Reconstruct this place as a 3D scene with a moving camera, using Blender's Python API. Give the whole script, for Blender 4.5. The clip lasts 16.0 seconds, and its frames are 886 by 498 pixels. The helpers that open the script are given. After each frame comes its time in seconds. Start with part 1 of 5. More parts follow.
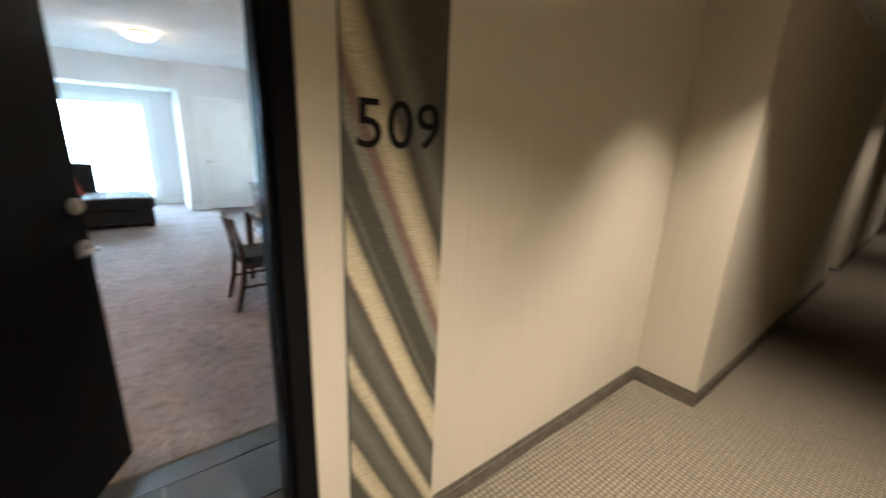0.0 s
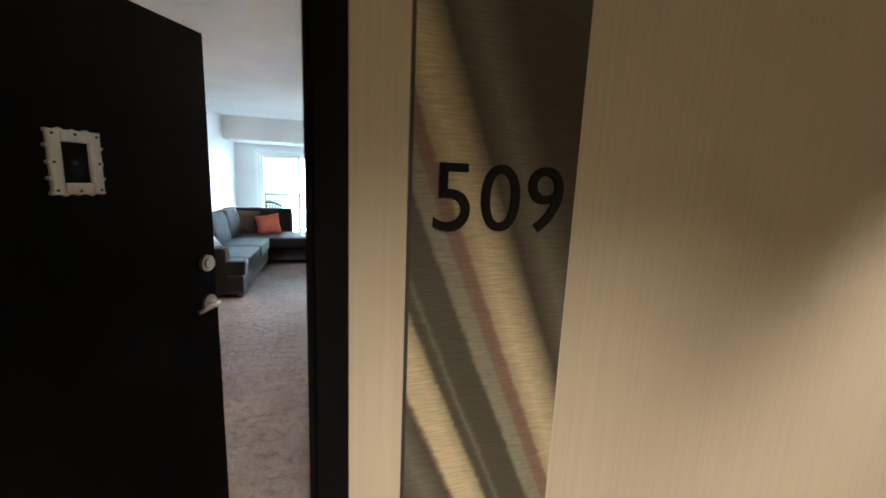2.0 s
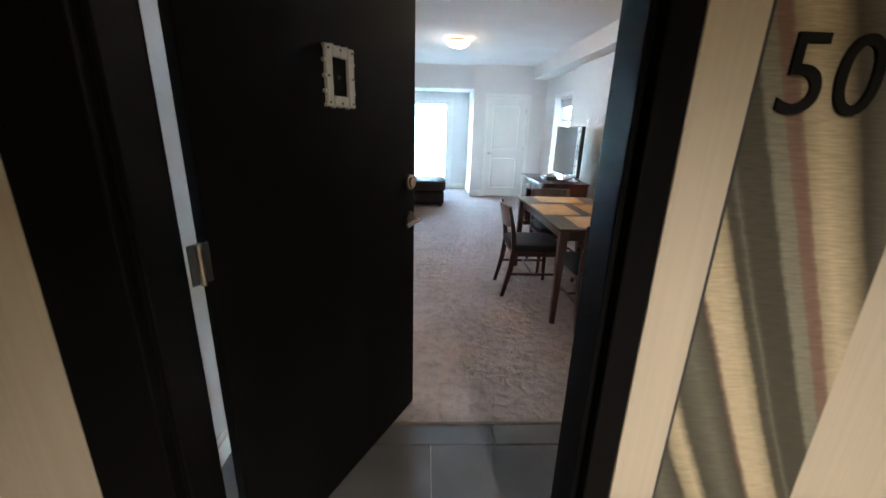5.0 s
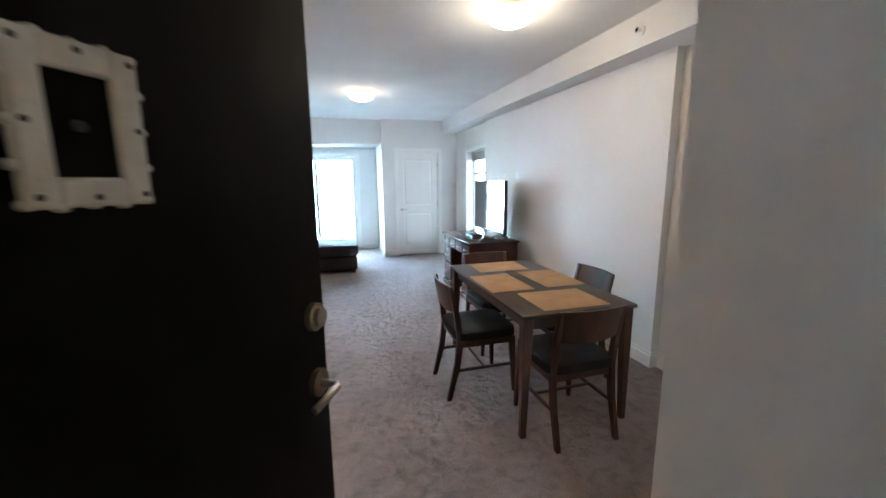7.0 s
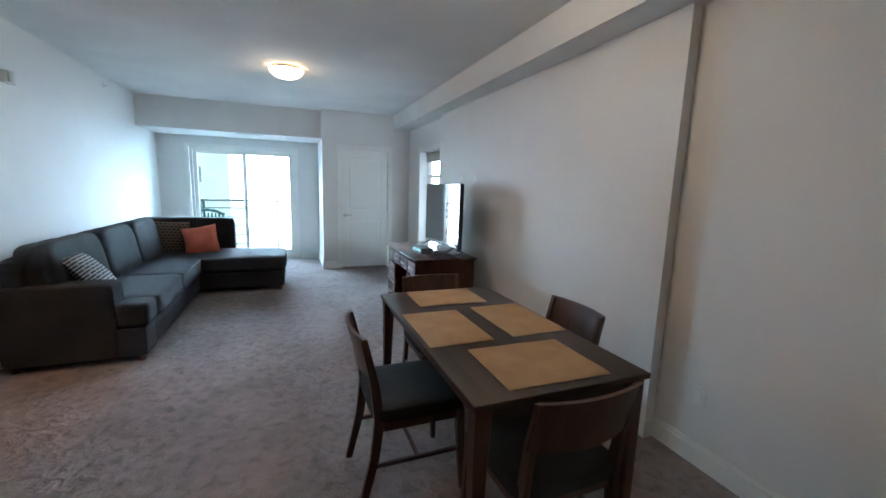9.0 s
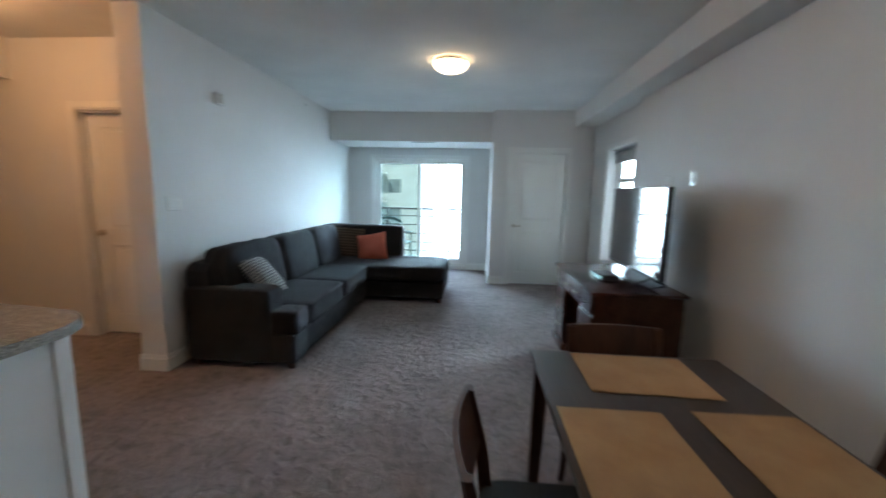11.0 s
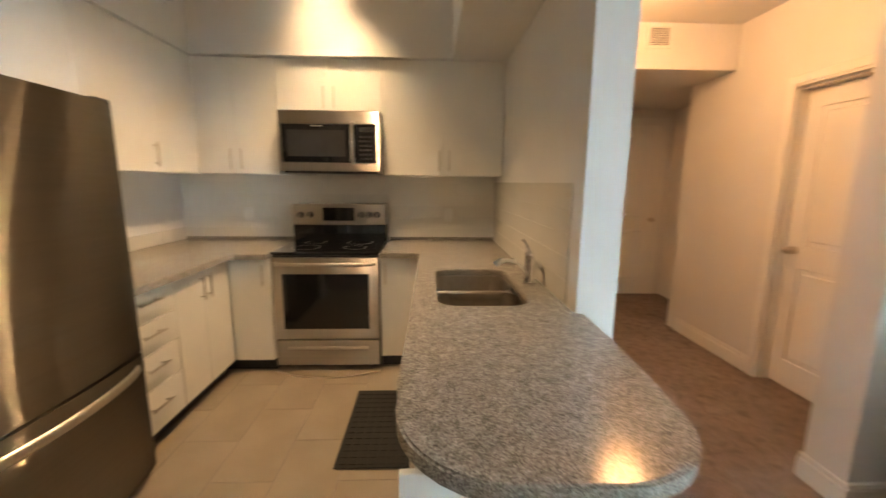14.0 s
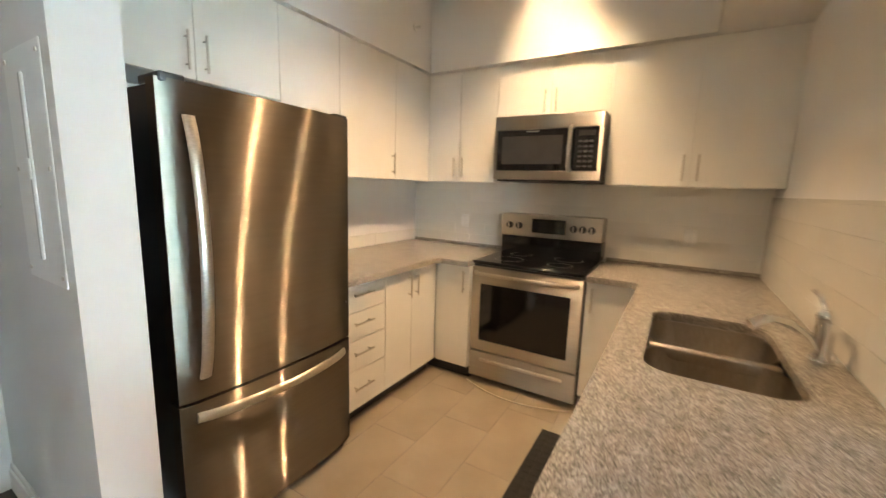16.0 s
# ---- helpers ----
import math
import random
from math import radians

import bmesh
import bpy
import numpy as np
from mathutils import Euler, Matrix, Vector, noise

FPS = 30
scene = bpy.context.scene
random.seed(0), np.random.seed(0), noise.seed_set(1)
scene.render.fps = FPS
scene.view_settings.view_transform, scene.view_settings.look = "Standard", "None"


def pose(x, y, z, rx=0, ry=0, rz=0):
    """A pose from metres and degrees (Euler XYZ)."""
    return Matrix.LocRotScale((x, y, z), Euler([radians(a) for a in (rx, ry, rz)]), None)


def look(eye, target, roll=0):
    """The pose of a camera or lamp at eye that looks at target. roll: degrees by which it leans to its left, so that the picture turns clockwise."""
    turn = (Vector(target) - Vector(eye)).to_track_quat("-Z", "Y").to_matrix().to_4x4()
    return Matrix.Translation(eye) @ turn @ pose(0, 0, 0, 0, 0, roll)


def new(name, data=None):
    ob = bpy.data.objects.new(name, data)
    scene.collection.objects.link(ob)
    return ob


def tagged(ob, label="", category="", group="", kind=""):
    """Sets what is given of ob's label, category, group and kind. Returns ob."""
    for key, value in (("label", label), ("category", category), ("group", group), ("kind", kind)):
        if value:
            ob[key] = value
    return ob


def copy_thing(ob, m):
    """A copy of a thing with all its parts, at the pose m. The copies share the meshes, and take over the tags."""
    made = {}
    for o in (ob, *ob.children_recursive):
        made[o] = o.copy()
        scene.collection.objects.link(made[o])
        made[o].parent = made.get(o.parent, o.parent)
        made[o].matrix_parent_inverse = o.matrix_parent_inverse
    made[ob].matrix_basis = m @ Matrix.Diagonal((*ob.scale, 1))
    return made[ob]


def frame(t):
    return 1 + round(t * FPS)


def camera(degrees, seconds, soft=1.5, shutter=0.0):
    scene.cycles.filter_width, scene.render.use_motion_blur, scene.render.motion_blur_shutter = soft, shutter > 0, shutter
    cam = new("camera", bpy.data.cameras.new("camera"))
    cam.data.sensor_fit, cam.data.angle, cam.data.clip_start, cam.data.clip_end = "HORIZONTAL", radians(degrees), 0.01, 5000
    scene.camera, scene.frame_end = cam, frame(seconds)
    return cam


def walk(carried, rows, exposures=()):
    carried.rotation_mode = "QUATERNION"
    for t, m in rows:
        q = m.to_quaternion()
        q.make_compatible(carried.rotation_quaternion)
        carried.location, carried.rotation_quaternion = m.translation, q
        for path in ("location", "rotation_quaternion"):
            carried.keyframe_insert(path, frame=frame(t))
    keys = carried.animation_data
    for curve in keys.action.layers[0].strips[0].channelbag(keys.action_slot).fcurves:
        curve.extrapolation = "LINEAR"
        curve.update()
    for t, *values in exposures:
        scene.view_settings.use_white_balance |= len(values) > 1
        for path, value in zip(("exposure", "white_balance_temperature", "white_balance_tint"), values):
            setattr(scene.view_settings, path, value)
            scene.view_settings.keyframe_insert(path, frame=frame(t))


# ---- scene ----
cam = camera(97.2, 16.0, shutter=0.55)
PATH = [
    (0, (0.368, 0.274, 1.492), (1.573, 1.779, 0.96), 2.4),
    (0.5, (0.254, 0.279, 1.507), (1.173, 1.978, 0.987), 2.2),
    (1, (0.292, 0.314, 1.526), (1.1, 2.088, 1.08), 1.9),
    (1.5, (0.507, 0.447, 1.544), (1.184, 2.299, 1.204), 2.5),
    (2, (0.673, 0.555, 1.559), (1.216, 2.45, 1.219), 2.4),
    (2.5, (0.707, 0.59, 1.544), (1.24, 2.488, 1.21), 1.8),
    (3, (0.693, 0.578, 1.493), (1.228, 2.444, 1.009), 0.8),
    (3.5, (0.638, 0.533, 1.404), (1.259, 2.319, 0.754), 1.3),
    (4, (0.49, 0.458, 1.338), (1.12, 2.178, 0.534), 2.2),
    (4.5, (0.328, 0.49, 1.385), (0.553, 2.359, 0.708), 2.5),
    (4.7, (0.281, 0.513, 1.402), (0.357, 2.405, 0.76), 2.1),
    (6.8, (0.217, 1.293, 1.545), (0.7, 3.2, 1.185), -1.4),
    (7, (0.237, 1.382, 1.506), (0.768, 3.279, 1.158), -0.5),
    (7.5, (0.349, 1.601, 1.495), (0.899, 3.494, 1.155), -0.2),
    (8, (0.437, 1.777, 1.501), (1.121, 3.627, 1.173), 1.2),
    (8.2, (0.486, 1.878, 1.469), (1.225, 3.711, 1.162), 1.8),
    (10.3, (0.914, 2.705, 1.438), (1.353, 4.625, 1.089), 1.5),
    (10.5, (0.934, 2.806, 1.45), (1.25, 4.749, 1.095), 1.4),
    (11, (0.95, 3.002, 1.419), (0.796, 4.976, 1.133), 1.3),
    (11.5, (0.942, 3.203, 1.437), (0.329, 5.081, 1.122), 2.8),
    (12, (0.802, 3.381, 1.432), (-0.084, 5.144, 1.107), 2.0),
    (12.5, (0.632, 3.56, 1.407), (-0.694, 5.026, 1.1), -0.3),
    (13, (0.46, 3.753, 1.415), (-1.269, 4.705, 1.091), 1.7),
    (13.3, (0.362, 3.8, 1.421), (-1.485, 4.495, 1.096), 2.0),
    (13.5, (0.251, 3.831, 1.414), (-1.648, 4.384, 1.118), 2.4),
    (14, (0.083, 3.847, 1.423), (-1.887, 3.918, 1.086), 0.5),
    (14.5, (0.024, 3.917, 1.429), (-1.919, 3.584, 1.091), 2.0),
    (15, (0.035, 3.934, 1.444), (-1.859, 3.378, 1.123), 2.2),
    (15.3, (0.015, 3.921, 1.434), (-1.832, 3.228, 1.106), 1.5),
    (15.5, (-0.026, 3.925, 1.443), (-1.84, 3.156, 1.097), 1.4),
    (16, (-0.236, 3.932, 1.423), (-1.933, 2.92, 1.113), 1.8),
]
walk(cam, [(t, look(eye, target, roll)) for t, eye, target, roll in PATH],
     exposures=[(0.0, 1.95, 6150, 10), (1.0, 1.7, 6200, 10), (1.5, 1.65, 6350, 10), (2.5, 1.7, 6450, 10), (3.0, 1.9, 6350, 10), (3.5, 2.0, 6250, 10), (4.7, 1.82, 6000, 10), (6.8, 1.75, 6000, 10), (8.2, 1.25, 6000, 10), (10.3, 0.5, 6100, 10),
                (11.0, 0.35, 6250, 10), (11.5, 0.3, 6300, 10), (12.0, 0.25, 6350, 10), (12.5, 0.3, 6450, 10), (13.0, 0.6, 6950, 10), (13.5, 1.15, 7150, 10), (14.5, 1.62, 7250, 10), (16.0, 1.86, 6950, 10)])

# ---------------------------------------------------------------- light
world = bpy.data.worlds.new("world")
scene.world = world
world.use_nodes = True
wn = world.node_tree.nodes
sky = wn.new("ShaderNodeTexSky")
sky.sky_type, sky.sun_disc = "NISHITA", False
sky.sun_elevation, sky.sun_rotation = radians(48), radians(205)
world.node_tree.links.new(sky.outputs[0], wn["Background"].inputs[0])
wn["Background"].inputs[1].default_value = 0.09
sun = new("sun", bpy.data.lights.new("sun", "SUN"))
sun.data.energy, sun.data.angle, sun.data.color = 5.0, radians(0.5), (1, 0.95, 0.88)
sun.matrix_world = look((-20, -42, 60), (0, 0, 0))


def lamp(name, kind, m, energy, color, size=0.1, size_y=None, spot=None, blend=0.6):
    l = bpy.data.lights.new(name, kind)
    l.energy, l.color = energy, color
    if kind == "AREA":
        l.size = size
        if size_y:
            l.shape, l.size_y = "RECTANGLE", size_y
    elif kind == "SPOT":
        l.shadow_soft_size, l.spot_size, l.spot_blend = size, radians(spot), blend
    else:
        l.shadow_soft_size = size
    ob = new(name, l)
    ob.matrix_world = m
    return ob


WARMER, DAY = (1.0, 0.45, 0.17), (0.30, 0.58, 1.0)
# area lamp added out of view, standing in for open sky above the balcony
lamp("balcony_sky_lamp", "AREA", look((-0.07, 14.6, 3.75), (-0.07, 8.2, 0.9)), 160, DAY, 4.0, 2.2)
# ceiling lamps
LAMPS = [(0.68, 6.9), (1.48, 4.06), (-2.39, 5.25)]
for (lx, ly), e, c in zip(LAMPS, (1.5, 3.6, 12.0), ((1.0, 0.88, 0.72), (1.0, 0.88, 0.72), WARMER)):
    lamp("ceiling_bulb", "POINT", pose(lx, ly, 2.50), e, c, 0.12)
# recessed kitchen spots and corridor downlights
for sx, sy, tx, ty, tz, e, a in ((-2.62, 3.06, -3.05, 3.06, 2.50, 12, 72), (-2.75, 3.3, -2.60, 2.95, 0, 40, 104), (-2.10, 3.3, -2.05, 2.85, 0, 62, 112)):
    lamp("kitchen_spot", "SPOT", look((sx, sy, 2.92), (tx, ty, tz)), e, (1.0, 0.67, 0.38), 0.035, spot=a, blend=1.0)
# the spot at 0.78, -0.30 is an unseen fill added to brighten the number panel
for sx, sy, e, a in ((2.45, 0.50, 72, 80), (0.78, -0.30, 122, 116), (-2.6, 0.6, 16, 100), (7.4, 0.5, 20, 96), (11.4, 0.5, 20, 96), (15.6, 0.5, 20, 96)):
    lamp("corridor_spot", "SPOT", look((sx, sy, 2.46), (sx + 0.05, sy + 0.22, 0.0)), e, (1.0, 0.87, 0.71), 0.05, spot=a, blend=1.0)


# ---------------------------------------------------------------- materials
def rgb(c):
    return (*c, 1.0)


def mat(name, c1, c2=None, scale=6.0, rough=0.5, metal=0.0, bump=0.0, bscale=120.0, stretch=(1, 1, 1), spec=0.5, vary=0.0, detail=6.0, lo=0.35, hi=0.65, rough2=None, fine=0.0):
    """A procedural surface: two tones mixed by noise, a second fine noise for relief."""
    m = bpy.data.materials.new(name)
    m.use_nodes = True
    n, ln = m.node_tree.nodes, m.node_tree.links
    b = n["Principled BSDF"]
    tc, mp = n.new("ShaderNodeTexCoord"), n.new("ShaderNodeMapping")
    mp.inputs["Scale"].default_value = stretch
    ln.new(tc.outputs["Object"], mp.inputs[0])
    no = n.new("ShaderNodeTexNoise")
    no.inputs["Scale"].default_value, no.inputs["Detail"].default_value = scale, detail
    ln.new(mp.outputs[0], no.inputs["Vector"])
    rp = n.new("ShaderNodeValToRGB")
    rp.color_ramp.elements[0].position, rp.color_ramp.elements[1].position = lo, hi
    rp.color_ramp.elements[0].color, rp.color_ramp.elements[1].color = rgb(c1), rgb(c2 or c1)
    ln.new(no.outputs[0], rp.inputs[0])
    col = rp.outputs[0]
    fn = n.new("ShaderNodeTexNoise")
    fn.inputs["Scale"].default_value, fn.inputs["Detail"].default_value = bscale, 4.0
    ln.new(mp.outputs[0], fn.inputs["Vector"])
    if fine:
        mx = n.new("ShaderNodeMix")
        mx.data_type, mx.blend_type = "RGBA", "OVERLAY"
        mx.inputs["Factor"].default_value = fine
        ln.new(col, mx.inputs["A"])
        ln.new(fn.outputs[0], mx.inputs["B"])
        col = mx.outputs["Result"]
    if vary:
        oi, hs = n.new("ShaderNodeObjectInfo"), n.new("ShaderNodeHueSaturation")
        mr = n.new("ShaderNodeMapRange")
        mr.inputs["To Min"].default_value, mr.inputs["To Max"].default_value = 1 - vary, 1 + vary
        ln.new(oi.outputs["Random"], mr.inputs["Value"])
        ln.new(mr.outputs[0], hs.inputs["Value"])
        ln.new(col, hs.inputs["Color"])
        col = hs.outputs[0]
    ln.new(col, b.inputs["Base Color"])
    b.inputs["Metallic"].default_value, b.inputs["Specular IOR Level"].default_value = metal, spec
    mr = n.new("ShaderNodeMapRange")
    mr.inputs["To Min"].default_value, mr.inputs["To Max"].default_value = rough, rough2 if rough2 is not None else min(1.0, rough * 1.25)
    ln.new(no.outputs[0], mr.inputs["Value"])
    ln.new(mr.outputs[0], b.inputs["Roughness"])
    if bump:
        bp = n.new("ShaderNodeBump")
        bp.inputs["Strength"].default_value, bp.inputs["Distance"].default_value = bump, 0.004
        ln.new(fn.outputs[0], bp.inputs["Height"])
        ln.new(bp.outputs[0], b.inputs["Normal"])
    return m


M = {}
M["paint"] = mat("wall_paint", (0.70, 0.695, 0.685), (0.74, 0.735, 0.725), 1.2, 0.75, bump=0.08, bscale=180, spec=0.3)
M["ceiling"] = mat("ceiling_paint", (0.72, 0.72, 0.71), (0.77, 0.77, 0.76), 2.0, 0.9, bump=0.5, bscale=160, spec=0.2)
M["trim"] = mat("white_trim_paint", (0.76, 0.76, 0.74), (0.80, 0.80, 0.78), 3.0, 0.4, bump=0.03, bscale=60)
M["door_white"] = mat("white_door_paint", (0.75, 0.75, 0.73), (0.79, 0.79, 0.77), 3.0, 0.42, bump=0.05, bscale=140, stretch=(1, 1, 0.1))
M["vinyl"] = mat("beige_wall_vinyl", (0.535, 0.475, 0.375), (0.575, 0.515, 0.41), 130.0, 0.6, bump=0.12, bscale=220, stretch=(1, 1, 0.012), spec=0.35)
M["kitchen_tile"] = mat("greige_porcelain_tile", (0.26, 0.218, 0.168), (0.31, 0.262, 0.205), 3.0, 0.34, bump=0.05, bscale=40, vary=0.03)
M["entry_tile"] = mat("slate_grey_porcelain_tile", (0.050, 0.048, 0.048), (0.072, 0.069, 0.068), 3.0, 0.5, spec=0.3, bump=0.05, bscale=40, vary=0.06)
M["grout"] = mat("grey_grout", (0.255, 0.215, 0.168), (0.29, 0.25, 0.195), 20, 0.9)
M["black_door"] = mat("black_painted_steel", (0.0035, 0.0035, 0.004), (0.006, 0.006, 0.0065), 6, 0.5, bump=0.05, bscale=200, stretch=(1, 1, 0.15), spec=0.08)
M["cabinet"] = mat("white_laminate", (0.74, 0.73, 0.69), (0.77, 0.76, 0.72), 4, 0.36, bump=0.02, bscale=80)
M["nickel"] = mat("brushed_nickel", (0.50, 0.47, 0.42), (0.62, 0.58, 0.52), 60, 0.27, metal=1.0, stretch=(1, 1, 8))
M["chrome"] = mat("polished_chrome", (0.75, 0.75, 0.76), (0.82, 0.82, 0.82), 20, 0.08, metal=1.0)
M["dark_plastic"] = mat("black_plastic", (0.012, 0.012, 0.013), (0.02, 0.02, 0.021), 10, 0.4)
M["black_glass"] = mat("black_glass", (0.006, 0.006, 0.007), (0.009, 0.009, 0.01), 5, 0.06, rough2=0.09, spec=0.6)
M["tv_glass"] = mat("television_screen_glass", (0.006, 0.006, 0.007), (0.009, 0.009, 0.01), 5, 0.03, rough2=0.05, spec=1.0)
M["tv_glass"].node_tree.nodes["Principled BSDF"].inputs["IOR"].default_value = 1.75
M["sofa"] = mat("charcoal_woven_fabric", (0.019, 0.0185, 0.020), (0.034, 0.033, 0.036), 3.0, 0.85, bump=0.9, bscale=420, spec=0.25, fine=0.5)
M["sofa"].node_tree.nodes["Principled BSDF"].inputs["Sheen Weight"].default_value = 0.04
M["orange"] = mat("coral_cushion_cotton", (0.46, 0.115, 0.07), (0.55, 0.15, 0.095), 6, 0.85, bump=0.6, bscale=350, spec=0.2)
M["wood"] = mat("dark_walnut_wood", (0.040, 0.015, 0.009), (0.085, 0.034, 0.020), 9, 0.34, bump=0.06, bscale=60, stretch=(1, 1, 0.08), fine=0.4)
M["table_wood"] = mat("dark_espresso_wood", (0.030, 0.019, 0.015), (0.058, 0.038, 0.029), 9, 0.42, bump=0.06, bscale=80, stretch=(1, 0.08, 1), fine=0.4)
M["cherry"] = mat("cherry_mahogany_veneer", (0.032, 0.009, 0.006), (0.062, 0.018, 0.011), 6, 0.2, bump=0.03, bscale=50, stretch=(1, 0.1, 1), fine=0.3)
M["seat"] = mat("dark_grey_seat_fabric", (0.020, 0.021, 0.023), (0.036, 0.036, 0.039), 5, 0.75, bump=0.7, bscale=300, spec=0.25)
M["placemat"] = mat("tan_woven_placemat", (0.46, 0.285, 0.15), (0.53, 0.345, 0.19), 8, 0.85, bump=0.8, bscale=500, fine=0.4, spec=0.2)
M["blind"] = mat("pale_grey_blind_cloth", (0.42, 0.43, 0.43), (0.48, 0.49, 0.49), 8, 0.85, bump=0.3, bscale=400, spec=0.2)
M["rubber"] = mat("black_rubber", (0.012, 0.012, 0.012), (0.022, 0.021, 0.02), 30, 0.8, bump=0.5, bscale=150)
M["plate"] = mat("white_plastic", (0.76, 0.76, 0.74), (0.79, 0.79, 0.77), 6, 0.16)
M["rail"] = mat("dark_metal_rail", (0.03, 0.032, 0.035), (0.05, 0.052, 0.055), 20, 0.45)
M["wicker"] = mat("dark_green_wicker", (0.01, 0.03, 0.026), (0.02, 0.05, 0.045), 30, 0.6, bump=0.6)
M["concrete"] = mat("pale_concrete", (0.42, 0.41, 0.39), (0.52, 0.51, 0.49), 1.5, 0.9, bump=0.3)
M["facade"] = mat("pale_stucco", (0.55, 0.56, 0.55), (0.64, 0.65, 0.64), 0.7, 0.9)
M["leaf"] = mat("green_leaves", (0.035, 0.085, 0.03), (0.07, 0.14, 0.05), 3, 0.6)
M["far_pane"] = mat("grey_blue_far_glass", (0.20, 0.24, 0.25), (0.28, 0.32, 0.33), 2, 0.1)
M["bark"] = mat("grey_bark", (0.08, 0.065, 0.05), (0.14, 0.12, 0.09), 12, 0.9, bump=0.8)
M["paving"] = mat("pale_paving", (0.42, 0.41, 0.39), (0.55, 0.54, 0.52), 0.4, 0.9)
M["number"] = mat("black_number_enamel", (0.008, 0.008, 0.008), (0.012, 0.012, 0.012), 20, 0.6, spec=0.1)
M["white_frame"] = mat("white_carved_resin", (0.62, 0.61, 0.58), (0.72, 0.71, 0.68), 40, 0.5, bump=0.3)


def steel(name, along, tone, share):
    """Brushed stainless steel, brushed along one axis; share: how much of the gloss the fine brush lines draw out."""
    st = [60.0, 60.0, 60.0]
    st["xyz".index(along)] = 0.6
    m = mat(name, tone, [x * 1.06 for x in tone], 1.0, 0.36, metal=1.0, stretch=st, rough2=0.40)
    n, ln = m.node_tree.nodes, m.node_tree.links
    b = n["Principled BSDF"]
    b.inputs["Anisotropic"].default_value, b.inputs["Anisotropic Rotation"].default_value = 1.0, 0.25
    tg = n.new("ShaderNodeTangent")
    tg.direction_type, tg.axis = "RADIAL", "Z"
    ln.new(tg.outputs[0], b.inputs["Tangent"])
    gl, mx = n.new("ShaderNodeBsdfAnisotropic"), n.new("ShaderNodeMixShader")
    gl.inputs["Color"].default_value = rgb(tone)
    gl.inputs["Roughness"].default_value, gl.inputs["Anisotropy"].default_value = 0.23, 0.99
    ln.new(tg.outputs[0], gl.inputs["Tangent"])
    mx.inputs[0].default_value = share
    ln.new(b.outputs[0], mx.inputs[1])
    ln.new(gl.outputs[0], mx.inputs[2])
    ln.new(mx.outputs[0], n["Material Output"].inputs["Surface"])
    return m


# same steel twice: fridge tone darkened, range tone lifted for the light each catches
M["steel"] = steel("brushed_steel_dimmed", "x", (0.28, 0.245, 0.205), 0.6)
M["steel_y"] = steel("brushed_steel_lit", "y", (0.66, 0.60, 0.53), 0.4)
M["sink_steel"] = mat("satin_sink_steel", (0.30, 0.26, 0.215), (0.36, 0.32, 0.27), 40, 0.38, metal=1.0, stretch=(1, 6, 1))


def granite():
    m = bpy.data.materials.new("speckled_granite")
    m.use_nodes = True
    n, ln = m.node_tree.nodes, m.node_tree.links
    b = n["Principled BSDF"]
    tc = n.new("ShaderNodeTexCoord")
    v1, v2, cl = n.new("ShaderNodeTexVoronoi"), n.new("ShaderNodeTexVoronoi"), n.new("ShaderNodeTexNoise")
    v1.inputs["Scale"].default_value, v2.inputs["Scale"].default_value = 250, 520
    cl.inputs["Scale"].default_value, cl.inputs["Detail"].default_value = 26, 3
    for x in (v1, v2, cl):
        ln.new(tc.outputs["Object"], x.inputs["Vector"])
    sp = n.new("ShaderNodeSeparateColor")
    ln.new(v1.outputs["Color"], sp.inputs[0])
    r = n.new("ShaderNodeValToRGB")
    e = r.color_ramp.elements
    e[0].position, e[0].color = 0.0, (0.13, 0.118, 0.108, 1)
    e[1].position, e[1].color = 1.0, (0.46, 0.43, 0.385, 1)
    for p, c in ((0.14, (0.175, 0.16, 0.145, 1)), (0.32, (0.24, 0.22, 0.195, 1)), (0.62, (0.31, 0.285, 0.255, 1)), (0.85, (0.38, 0.36, 0.33, 1))):
        e.new(p).color = c
    ln.new(sp.outputs[0], r.inputs[0])
    mx = n.new("ShaderNodeMix")
    mx.data_type, mx.blend_type = "RGBA", "OVERLAY"
    mx.inputs["Factor"].default_value = 0.18
    bw = n.new("ShaderNodeRGBToBW")
    ln.new(v2.outputs["Color"], bw.inputs[0])
    ln.new(r.outputs[0], mx.inputs["A"])
    ln.new(bw.outputs[0], mx.inputs["B"])
    m2 = n.new("ShaderNodeMix")
    m2.data_type, m2.blend_type = "RGBA", "SOFT_LIGHT"
    m2.inputs["Factor"].default_value = 0.6
    ln.new(mx.outputs["Result"], m2.inputs["A"])
    ln.new(cl.outputs[0], m2.inputs["B"])
    ln.new(m2.outputs["Result"], b.inputs["Base Color"])
    b.inputs["Roughness"].default_value = 0.16
    return m


M["granite"] = granite()


